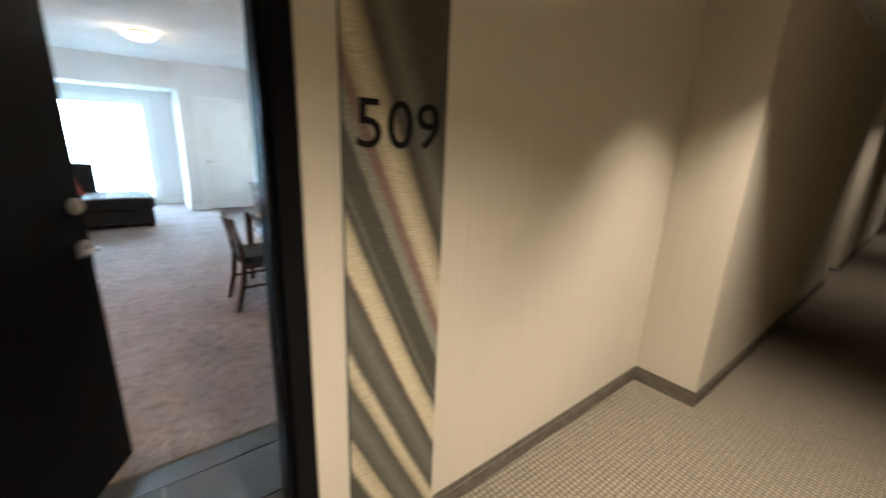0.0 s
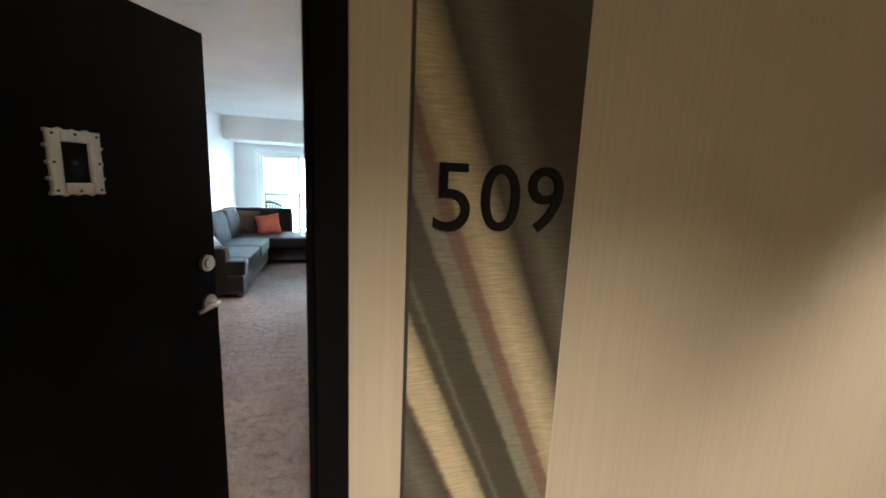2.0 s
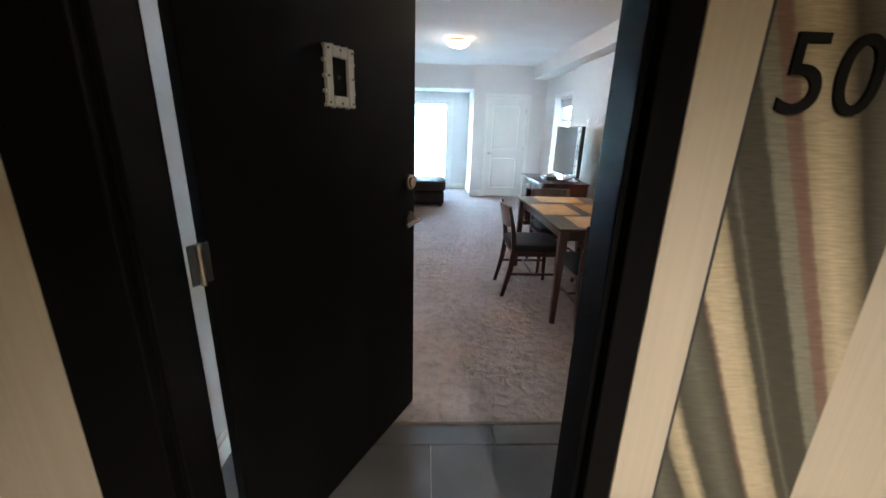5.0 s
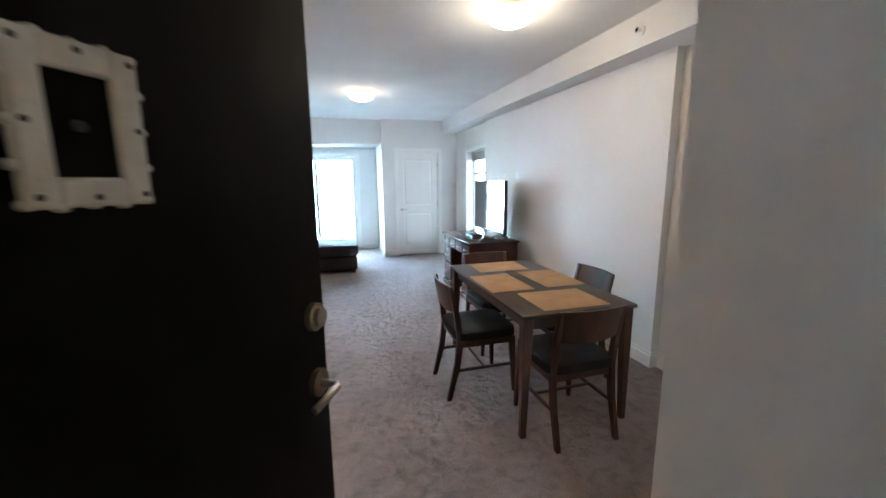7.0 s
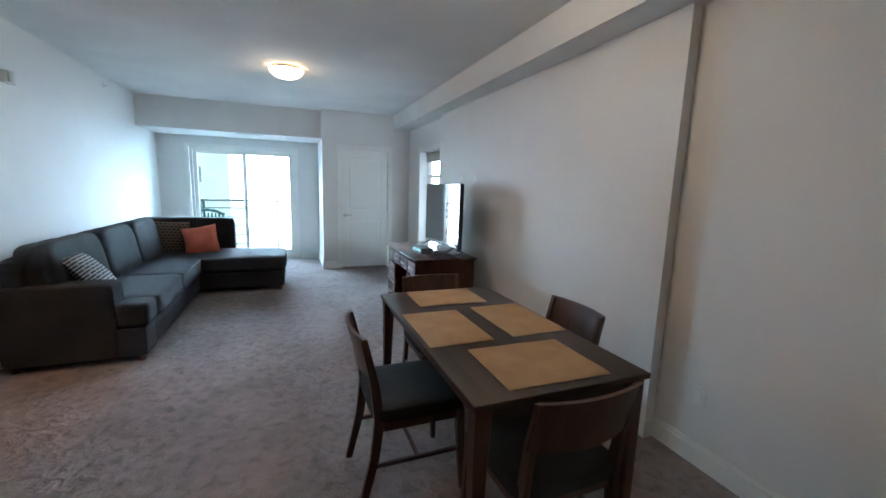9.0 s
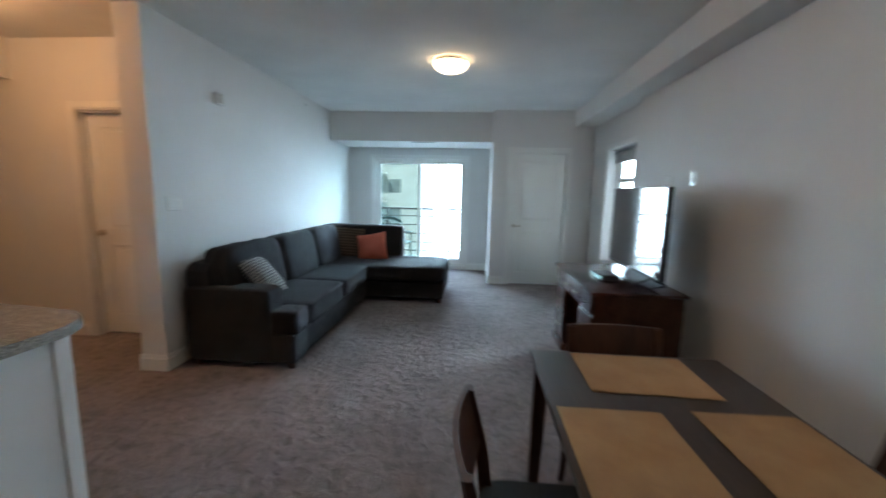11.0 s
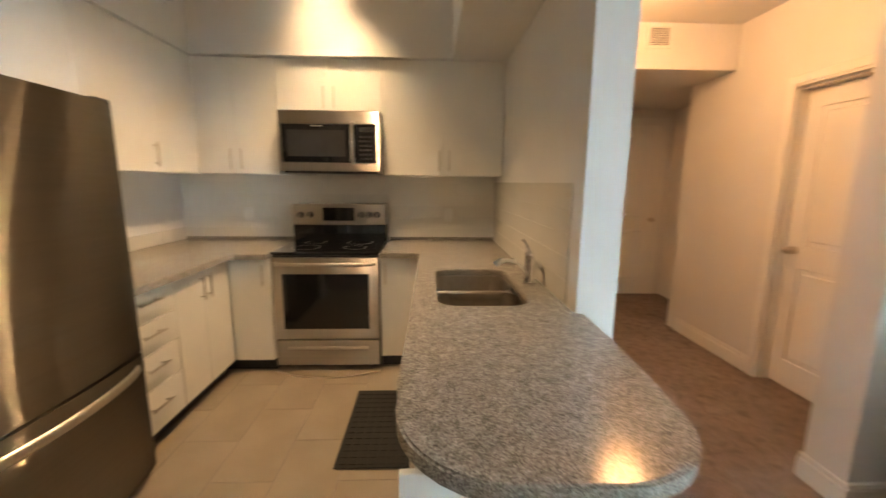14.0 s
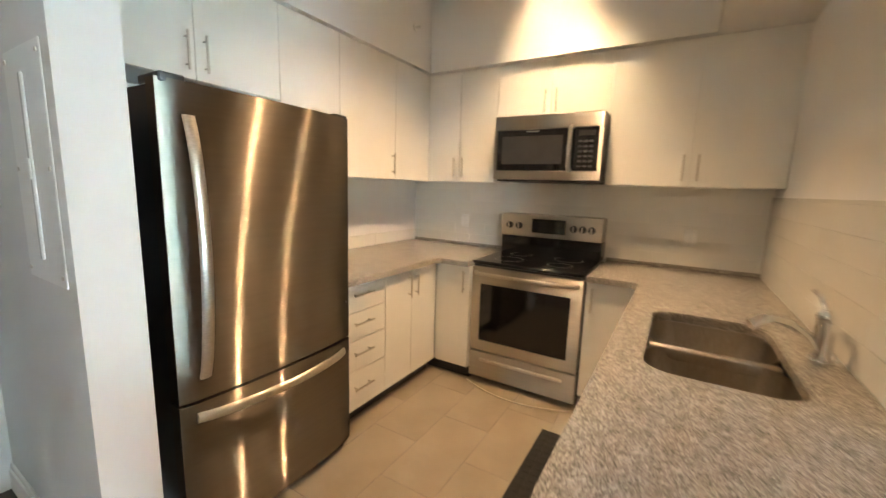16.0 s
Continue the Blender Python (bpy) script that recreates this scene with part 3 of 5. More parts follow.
skirting("baseboard_corridor", [(-5, 1.29, -0.46, 1.29, -1), (1.18, 1.29, 2.92, 1.29, -1), (2.92, 0.905, 2.92, 1.29, -1), (2.905, 0.92, 6.9, 0.92, -1), (6.9, 1.29, 7.9, 1.29, -1), (7.9, 0.92, 11.5, 0.92, -1), (12.5, 0.92, 20, 0.92, -1), (-5, -0.9, 20, -0.9, 1)], M["carpet_base"], 0.10, 0.012, "carpet base strip along the corridor", CF)


def casing(name, axis, at, a0, a1, top, side, w=0.075, t=0.018, bottom=0.0, label="white moulded door casing"):
    """A casing round an opening in a wall at x or y = at, between a0 and a1."""
    bm = bmesh.new()
    for lo, hi, z0, z1 in ((a0 - w, a0, bottom, top + w), (a1, a1 + w, bottom, top + w), (a0, a1, top, top + w)):
        for k, (dw, dt) in enumerate(((0.0, t * 0.6), (0.018, t))):
            l2, h2, zt = lo, hi, z1
            if k:
                l2, h2 = (lo, hi - dw) if hi == a0 else ((lo + dw, hi) if lo == a1 else (lo - 0.018, hi + 0.018))
                if lo == a0 and hi == a1:
                    z0 = z0 + dw
            d0 = 0.0 if not k else t * 0.6
            if axis == "y":
                box(bm, l2, at + side * d0, z0, h2, at + side * dt, zt, r=0.002)
            else:
                box(bm, at + side * d0, l2, z0, at + side * dt, h2, zt, r=0.002)
    return structure(name, bm, M["trim"], label, "casing")


casing("trim_closet_door", "y", 9.14, 1.50, 2.31, 2.045, -1)
casing("trim_hall_door", "y", 6.29, -2.56, -1.82, 2.065, -1, w=0.07)
casing("trim_hall_end_door", "x", -4.80, 6.04, 6.70, 2.14, 1)
casing("trim_balcony_door", "y", 10.2, -0.92, 0.78, 2.02, -1, w=0.06, bottom=0.06)
casing("trim_side_window", "x", 2.70, 7.55, 8.45, 2.02, -1, w=0.06, bottom=0.49)
casing("trim_entry_inner", "y", 1.455, -0.36, 0.72, 2.13, 1, w=0.07)
structure("window_stool", boxes((2.66, 7.47, 0.52, 2.86, 8.53, 0.549), r=0.006), M["trim"], "white window sill", "sill")
# jamb linings
structure("jamb_hall_door", boxes((-2.58, 6.31, 0, -2.56, 6.43, 2.065), (-1.82, 6.31, 0, -1.80, 6.43, 2.065), (-2.56, 6.31, 2.05, -1.82, 6.43, 2.068)), M["trim"], "white door jamb", "jamb")
structure("jamb_closet_door", boxes((1.441, 9.15, 0, 1.50, 9.25, 2.048), (2.31, 9.15, 0, 2.349, 9.25, 2.048), (1.50, 9.15, 2.035, 2.31, 9.25, 2.048)), M["trim"], "white door jamb", "jamb")


def lever(parent, x, y, z, s, material, run=0.11):
    """A lever handle on a rosette, pointing away from the door along y by s, lever along x by run."""
    ob = part("handle", cyl(bmesh.new(), x, y, z, 0.03, s * 0.012, "y", n=24), material, parent, "satin nickel lever handle")
    bm = tube(bmesh.new(), [(x, y, z), (x, y + s * 0.05, z), (x + run * 0.12, y + s * 0.058, z), (x + run, y + s * 0.052, z + 0.004)], 0.009)
    part("lever", bm, material, ob)
    return ob


def panel_door(name, w, h, label, knob_side, m, handle="lever"):
    """A white two-panel door; local x across, front face at y = 0 towards -y, hinged on the far side of the knob."""
    d = thing(name, 0, 0, 0, label, "door")
    d.matrix_world = m
    tagged(d, kind="structure")
    st, t = 0.115, 0.04
    part("slab", boxes((0, 0.008, 0.012, w, t - 0.008, h)), M["door_white"], d)
    fr = bmesh.new()
    rails = ((0, 0.012, w, 0.20), (0, 0.86, w, 1.02), (0, h - 0.12, w, h))
    for x0, z0, x1, z1 in rails:
        box(fr, x0, 0, z0, x1, t, z1, r=0.003)
    for x0 in (0, w - st):
        box(fr, x0, 0.0005, 0.012, x0 + st, t - 0.0005, h, r=0.003)
    part("frame", fr, M["door_white"], d)
    for z0, z1 in ((0.20, 0.86), (1.02, h - 0.12)):
        part("panel", boxes((st + 0.03, 0.002, z0 + 0.03, w - st - 0.03, t - 0.002, z1 - 0.03), r=0.006), M["door_white"], d)
    kx = 0.06 if knob_side < 0 else w - 0.06
    if handle == "lever":
        lever(d, kx, 0, 0.93, -1, M["nickel"], 0.11 if knob_side < 0 else -0.11)
    else:
        k = part("knob", cyl(bmesh.new(), kx, 0, 0.98, 0.028, -0.010, "y"), M["nickel"], d, "brushed nickel door knob")
        bm = bmesh.new()
        bmesh.ops.create_uvsphere(bm, u_segments=16, v_segments=10, radius=0.027, matrix=Matrix.Translation((kx, -0.045, 0.98)))
        part("ball", cyl(bm, kx, -0.01, 0.98, 0.011, -0.03, "y"), M["nickel"], k)
    for z in (0.25, 1.0, 1.75):
        part("hinge", cyl(bmesh.new(), w + 0.004 if knob_side < 0 else -0.004, -0.004, z, 0.007, 0.09), M["nickel"], d)
    return d


panel_door("door_1", 0.80, 2.03, "white two-panel closet door, closed, with a lever handle", -1, pose(1.505, 9.165, 0))
panel_door("door_2", 0.73, 2.045, "white two-panel bedroom door, closed", -1, pose(-2.555, 6.37, 0), "knob")
panel_door("door_3", 0.65, 2.13, "white two-panel door closed at the end of the hall", 1, pose(-4.76, 6.05, 0, 0, 0, 90), "knob")

# entry door frame and leaf
structure("trim_entry_frame", boxes((-0.46, 1.268, CF, -0.30, 1.30, 2.17), (0.64, 1.268, CF, 0.71, 1.30, 2.17), (-0.30, 1.268, 2.09, 0.64, 1.30, 2.17),
                                     (-0.36, 1.30, 0, -0.30, 1.45, 2.13), (0.64, 1.30, 0, 0.72, 1.45, 2.13), (-0.30, 1.30, 2.09, 0.64, 1.45, 2.13),
                                     (-0.30, 1.30, 0, -0.285, 1.39, 2.09), (0.625, 1.30, 0, 0.64, 1.39, 2.09), r=0.003), M["black_door"], "black steel door frame", "door frame")
structure("threshold", boxes((-0.30, 1.275, CF, 0.64, 1.44, 0.004), r=0.003), M["nickel"], "metal threshold strip", "threshold")
LEAF = 61.6
ed = thing("door_4", -0.275, 1.47, 0, "black steel entry door standing open into the flat", "door", rz=LEAF)
tagged(ed, kind="structure")
LW = 1.0
part("slab", boxes((0.02, 0, 0.012, LW, 0.044, 2.075), r=0.003), M["black_door"], ed)
# corridor side of the leaf is y = 0
for zc, big in ((1.195, False), (1.03, True)):
    hx = LW - 0.052
    h = part("handle" if big else "deadbolt", cyl(bmesh.new(), hx, 0, zc, 0.033, -0.014, "y", n=28), M["nickel"], ed, "satin nickel lever handle" if big else "satin nickel deadbolt")
    if big:
        part("lever", tube(bmesh.new(), [(hx, -0.012, zc), (hx, -0.052, zc), (hx - 0.012, -0.06, zc), (hx - 0.045, -0.062, zc + 0.003), (hx - 0.075, -0.058, zc - 0.004), (hx - 0.098, -0.052, zc - 0.010)], 0.0095), M["nickel"], h)
    else:
        part("cylinder", cyl(bmesh.new(), hx, -0.014, zc, 0.022, -0.012, "y", n=24), M["nickel"], h)
    part("edge_plate", boxes((LW - 0.0005, 0.010, zc - 0.05, LW + 0.002, 0.034, zc + 0.05)), M["nickel"], ed)
for z in (0.25, 1.10, 1.85):
    part("hinge", boxes((-0.03, -0.002, z - 0.05, 0.022, 0.004, z + 0.05), r=0.002), M["rail"], ed)
    part("hinge_pin", cyl(bmesh.new(), -0.006, -0.006, z - 0.052, 0.007, 0.104), M["nickel"], ed)
# carved white frame round the viewer
vf = thing("viewer_frame", 0, 0, 0, "small white carved frame round the door viewer", "frame")
vf.matrix_world = ed.matrix_world @ pose(LW - 0.484, 0, 1.568) @ Matrix.Diagonal((0.98, 0.9, 0.9, 1))
bm = bmesh.new()
for x0, z0, x1, z1 in ((-0.068, -0.098, -0.036, 0.098), (0.036, -0.098, 0.068, 0.098), (-0.036, 0.062, 0.036, 0.098), (-0.036, -0.098, 0.036, -0.062)):
    box(bm, x0, 0, z0, x1, -0.016, z1, r=0.004)
part("frame", bm, M["white_frame"], vf)
for cx, cz in [(sx * 0.066, sz * 0.096) for sx in (-1, 1) for sz in (-1, 1)] + [(0, 0.098), (0, -0.098), (0.068, 0), (-0.068, 0), (0.035, 0.1), (-0.035, 0.1), (0.035, -0.1), (-0.035, -0.1), (0.07, 0.05), (0.07, -0.05), (-0.07, 0.05), (-0.07, -0.05)]:
    part("scroll", cyl(bmesh.new(), cx * 0.97, 0, cz * 0.97, 0.0068, -0.013, "y", r2=0.0055, n=12), M["white_frame"], vf)
    if abs(cx) > 0.06 and abs(cz) > 0.09 or cx == 0 or cz == 0:
        part("scroll_eye", cyl(bmesh.new(), cx * 0.86, -0.0145, cz * 0.88, 0.0042, -0.003, "y", n=10), M["dark_plastic"], vf)
part("viewer", cyl(bmesh.new(), 0, 0, 0.0, 0.007, -0.006, "y"), M["rail"], vf, "dark metal door viewer")

# number panel on the corridor wall
strip = thing("wall_strip", 0.70, 1.29, 0, "pale ribbed wood strip beside the door frame", "wall panel")
part("board", boxes((0.0, -0.028, CF, 0.105, 0, 2.5), r=0.002), M["vinyl"], strip)
pn = thing("number_panel", 0.81, 1.29, 0, "tall picture panel with slanting sand, sage and clay bands", "wall panel")
part("panel", boxes((0, -0.02, CF, 0.348, 0, 2.5), r=0.001), M["panel"], pn)
part("edge_trim", boxes((-0.004, -0.024, CF, 0.003, 0, 2.5)), M["rail"], pn, "thin dark metal edge")
cu = bpy.data.curves.new("numerals", "FONT")
cu.body, cu.size, cu.extrude, cu.align_x = "509", 0.185, 0.006, "CENTER"
cu.space_character = 1.06
tmp = bpy.data.objects.new("numerals_tmp", cu)
scene.collection.objects.link(tmp)
me = bpy.data.meshes.new_from_object(tmp.evaluated_get(bpy.context.evaluated_depsgraph_get()))
bpy.data.objects.remove(tmp)
nb = thing("door_number", 0.99, 1.27, 1.468, "black raised numerals reading 509", "door number")
gm = bmesh.new()
gm.from_mesh(me)
bpy.data.meshes.remove(me)
for lo, hi in ((-1.0, -0.058), (-0.058, 0.058), (0.058, 1.0)):
    one = gm.copy()
    bmesh.ops.delete(one, geom=[f for f in one.faces if not lo <= f.calc_center_median().x < hi], context="FACES")
    bmesh.ops.transform(one, matrix=pose(0, 0, 0, 90, 0, 0), verts=one.verts[:])
    part("numeral", one, M["number"], nb)
gm.free()


# ---------------------------------------------------------------- lamps
def bowl_lamp(x, y, z):
    l = thing("ceiling_lamp", x, y, z, "lit frosted glass bowl ceiling lamp with a metal rim", "ceiling lamp", "bowl ceiling lamps")
    part("base", cyl(bmesh.new(), 0, 0, -0.035, 0.15, 0.035, n=40), M["nickel"], l)
    bm = bmesh.new()
    n, rings = 40, []
    for k in range(9):
        a = k / 8 * math.pi / 2
        r, dz = 0.165 * math.cos(a) + 0.002, -0.035 - 0.085 * math.sin(a)
        rings.append([bm.verts.new((r * math.cos(q), r * math.sin(q), dz)) for q in [2 * math.pi * i / n for i in range(n)]])
    for a, b in zip(rings, rings[1:]):
        for i in range(n):
            bm.faces.new((a[i], a[(i + 1) % n], b[(i + 1) % n], b[i]))
    bm.faces.new(rings[-1])
    o = part("bowl", bm, M["glow"], l, "glowing frosted glass bowl")
    o.visible_shadow = False
    part("finial", cyl(bmesh.new(), 0, 0, -0.128, 0.006, 0.01, r2=0.012, n=16), M["nickel"], l)
    return l


for lx, ly in LAMPS:
    bowl_lamp(lx, ly, H)
for i, (sx, sy) in enumerate(((-2.62, 3.06), (-2.10, 3.3), (-2.75, 3.3))):
    l = thing("recessed_spot", sx, sy, 3.05, "small recessed ceiling spotlight, lit", "spotlight", "kitchen spotlights")
    b = cyl(bmesh.new(), 0, 0, -0.012, 0.06, 0.012, n=28)
    part("ring", b, M["plate"], l)
    part("lens", cyl(bmesh.new(), 0, 0, -0.016, 0.035, 0.004, n=24), M["glow"], l)


# ---------------------------------------------------------------- wall fittings
def plate(name, m, w, h, label, cat, toggles=1):
    p = thing(name, 0, 0, 0, label, cat)
    p.matrix_world = m
    part("cover", boxes((-w / 2, 0, -h / 2, w / 2, -0.006, h / 2), r=0.003), M["plate"], p)
    for i in range(toggles):
        cx = (i - (toggles - 1) / 2) * 0.046
        part("rocker", boxes((cx - 0.016, -0.006, -0.033, cx + 0.016, -0.010, 0.033), r=0.002), M["trim"], p)
    return p


plate("light_switch", pose(-1.38, 5.88, 1.29, 0, 0, 90), 0.165, 0.115, "white triple light switch plate", "light switch", 3)
plate("power_outlet", pose(2.70, 3.52, 0.38, 0, 0, -90), 0.075, 0.12, "white wall power outlet", "outlet")
plate("kitchen_outlet", pose(-3.442, 4.02, 1.13, 0, 0, 90), 0.075, 0.12, "white outlet on the backsplash", "outlet", 2)
plate("kitchen_outlet", pose(-3.442, 2.25, 1.13, 0, 0, 90), 0.075, 0.12, "white outlet on the backsplash", "outlet", 2)
plate("media_outlet", pose(RX, 6.60, 1.565, 0, 0, -90), 0.12, 0.10, "white media wall plate behind the television", "outlet", 2)
plate("media_outlet", pose(RX, 6.23, 1.57, 0, 0, -90), 0.075, 0.11, "white power outlet plate above the television", "outlet")
ch = thing("door_chime", -1.38, 6.47, 2.2, "small grey and white chime box high on the wall", "chime", rz=90)
part("body", boxes((-0.055, 0, -0.05, 0.055, -0.045, 0.05), r=0.006), M["plate"], ch)
part("grille", boxes((-0.04, -0.045, -0.04, 0.01, -0.05, 0.04), r=0.002), M["nickel"], ch)
sp = thing("wall_sprinkler", -1.38, 8.3, 2.54, "small chrome wall sprinkler head", "sprinkler", rz=90)
part("rosette", cyl(bmesh.new(), 0, 0, 0, 0.03, -0.008, "y"), M["plate"], sp)
part("nozzle", cyl(bmesh.new(), 0, -0.008, 0, 0.010, -0.035, "y"), M["chrome"], sp)
sp = thing("beam_sprinkler", 2.40, 3.86, 2.53, "small chrome sprinkler head on the beam", "sprinkler", rz=-90)
part("rosette", cyl(bmesh.new(), 0, 0, 0, 0.03, -0.008, "y"), M["plate"], sp)
part("nozzle", cyl(bmesh.new(), 0, -0.008, 0, 0.011, -0.04, "y"), M["chrome"], sp)
part("deflector", cyl(bmesh.new(), 0, -0.045, 0, 0.018, -0.003, "y"), M["chrome"], sp)
sp = thing("bulkhead_sprinkler", -2.85, 2.065, 2.62, "small chrome sprinkler head on the kitchen bulkhead", "sprinkler", rz=180)
part("rosette", cyl(bmesh.new(), 0, 0, 0, 0.028, -0.008, "y"), M["plate"], sp)
part("nozzle", cyl(bmesh.new(), 0, -0.008, 0, 0.010, -0.035, "y"), M["chrome"], sp)
vt = thing("air_vent", -3.14, 5.64, 2.56, "white slatted air vent on the hall bulkhead", "vent", rz=90)
part("frame", boxes((-0.10, 0, -0.09, -0.075, -0.01, 0.09), (0.075, 0, -0.09, 0.10, -0.01, 0.09), (-0.075, 0, 0.065, 0.075, -0.01, 0.09), (-0.075, 0, -0.09, 0.075, -0.01, -0.065), r=0.002), M["plate"], vt)
part("backing", boxes((-0.075, 0, -0.065, 0.075, -0.002, 0.065)), M["dark_plastic"], vt)
for k in range(8):
    part("slat", boxes((-0.075, -0.002, -0.058 + k * 0.0163, 0.075, -0.009, -0.051 + k * 0.0163)), M["plate"], vt)
vt = thing("bulkhead_vent", 0.1, 9.3, 2.21, "thin white slot vent under the bulkhead", "vent")
part("frame", boxes((-0.2, 0.05, -0.006, 0.2, 0.12, 0.0), r=0.002), M["plate"], vt)
part("slot", boxes((-0.18, 0.07, -0.008, 0.18, 0.10, -0.006)), M["dark_plastic"], vt)
# access panel by the fridge
ap = thing("access_panel", -0.62, 2.30, 1.44, "white painted wall access panel with screws and a latch strip", "access panel", rz=90)
part("cover", boxes((-0.16, 0, -0.34, 0.16, -0.004, 0.34), r=0.002), M["trim"], ap)
part("strip", boxes((-0.012, -0.004, -0.27, 0.012, -0.012, 0.27), r=0.004), M["plate"], ap)
part("latch", boxes((-0.014, -0.012, -0.03, 0.014, -0.017, 0.03), r=0.003), M["trim"], ap)
for sx in (-0.14, 0.14):
    for sz in (-0.31, 0.0, 0.31):
        part("screw", cyl(bmesh.new(), sx, -0.004, sz, 0.007, -0.003, "y", n=10), M["nickel"], ap)


# ---------------------------------------------------------------- balcony door, side window, outdoors
def slider():
    d = thing("window_1", -0.07, 10.3, 0.06, "white framed sliding balcony door with clear glass", "balcony door")
    tagged(d, kind="structure")
    w2, h = 0.85, 1.96
    part("outer_frame", boxes((-w2, -0.05, 0, -w2 + 0.04, 0.05, h), (w2 - 0.04, -0.05, 0, w2, 0.05, h), (-w2 + 0.04, -0.05, h - 0.04, w2 - 0.04, 0.05, h), (-w2 + 0.04, -0.05, 0, w2 - 0.04, 0.05, 0.04), r=0.003), M["trim"], d)
    for x0, x1, y, gl in ((-w2 + 0.04, 0.03, 0.02, "screen"), (-0.03, w2 - 0.04, -0.02, "glass")):
        s = part("sash", boxes((x0, y - 0.018, 0.04, x0 + 0.06, y + 0.018, h - 0.04), (x1 - 0.06, y - 0.018, 0.04, x1, y + 0.018, h - 0.04), (x0 + 0.06, y - 0.018, h - 0.09, x1 - 0.06, y + 0.018, h - 0.04), (x0 + 0.06, y - 0.018, 0.04, x1 - 0.06, y + 0.018, 0.12), r=0.003), M["trim"], d)
        g = part("pane", boxes((x0 + 0.06, y - 0.004, 0.12, x1 - 0.06, y + 0.004, h - 0.09)), M[gl], s, "tinted glass pane" if gl == "screen" else "clear glass pane")
        g.visible_shadow = False
    part("pull", boxes((-0.01, -0.05, 0.85, 0.015, -0.038, 1.1), r=0.004), M["nickel"], d)


slider()
wd = thing("window_2", 2.855, 8.0, 0.55, "white framed side window with clear glass", "window")
tagged(wd, kind="structure")
part("window_frame", boxes((-0.03, -0.45, 0, 0.03, -0.40, 1.47), (-0.03, 0.40, 0, 0.03, 0.45, 1.47), (-0.03, -0.40, 1.42, 0.03, 0.40, 1.47), (-0.03, -0.40, 0, 0.03, 0.40, 0.05), (-0.025, -0.40, 1.05, 0.025, 0.40, 1.10), r=0.003), M["trim"], wd)
for z0, z1 in ((0.05, 1.05), (1.10, 1.42)):
    g = part("pane", boxes((-0.004, -0.40, z0, 0.004, 0.40, z1)), M["glass"], wd)
    g.visible_shadow = False

rb = thing("roller_blind", 2.79, 8.0, 1.86, "pale grey roller blind, drawn up, in the side window", "blind")
part("fabric", boxes((0.0, -0.43, 0.0, 0.004, 0.43, 0.10)), M["blind"], rb)
part("roll", cyl(bmesh.new(), 0.012, -0.43, 0.115, 0.026, 0.86, "y", n=20), M["blind"], rb)
part("bottom_bar", boxes((-0.004, -0.43, -0.014, 0.008, 0.43, 0.004), r=0.003), M["plate"], rb)
structure("ground", boxes((-300, 12.6, -14.5, 300, 500, -14.2), (3.2, -200, -14.5, 300, 12.6, -14.2)), M["paving"], "pale paved court far below the balcony", "ground")
# flat glowing plane added as the daylight source, no real object there
structure("backdrop", boxes((-160, 110, -14.2, 160, 111, 70)), M["sky_glow"], "glowing plane added beyond the court to give daylight", "backdrop")
structure("balcony_floor", boxes((-2.6, 10.4, -0.25, 2.9, 12.1, -0.06)), M["concrete"], "pale concrete balcony slab", "balcony")
# two walls added out of view to block slanting daylight into the room
structure("balcony_side_walls", boxes((-2.75, 10.4, -0.25, -2.6, 12.1, 2.8), (2.65, 10.4, -0.25, 2.8, 12.1, 2.8)), M["facade"], "unseen stucco side walls added to narrow the daylight", "wall")
rl = thing("balcony_railing", 0, 11.95, -0.06, "dark metal balcony railing with horizontal bars", "railing")
for x in (-2.5, -1.05, 0.40, 1.85):
    part("post", boxes((x - 0.022, -0.022, 0, x + 0.022, 0.022, 1.08), r=0.003), M["rail"], rl)
for k, z in enumerate((0.12, 0.32, 0.52, 0.72, 0.92)):
    part("bar", boxes((-2.6, -0.012, z, 2.65, 0.012, z + 0.022)), M["rail"], rl)
part("handrail", boxes((-2.6, -0.035, 1.08, 2.65, 0.035, 1.12), r=0.005), M["rail"], rl)
bc = thing("patio_chair", -0.75, 11.25, -0.06, "dark green slatted patio chair on the balcony", "chair", rz=165)
part("seat", boxes((-0.30, -0.25, 0.38, 0.30, 0.25, 0.42), r=0.01), M["wicker"], bc)
for sx in (-0.28, 0.28):
    for sy in (-0.22, 0.22):
        part("leg", boxes((sx - 0.02, sy - 0.02, 0, sx + 0.02, sy + 0.02, 0.38), r=0.004), M["wicker"], bc)
    part("armrest", tube(bmesh.new(), [(sx, -0.25, 0.42), (sx, -0.24, 0.62), (sx, 0.25, 0.66)], 0.02), M["wicker"], bc)
bm = tube(bmesh.new(), [(-0.30, 0.26, 0.86), (-0.15, 0.28, 0.93), (0, 0.285, 0.95), (0.15, 0.28, 0.93), (0.30, 0.26, 0.86)], 0.028)
part("top_rail", bm, M["wicker"], bc)
for k in range(9):
    x = -0.27 + k * 0.0675
    part("back_slat", boxes((x - 0.014, 0.245, 0.40, x + 0.014, 0.27, 0.89), r=0.003), M["wicker"], bc)


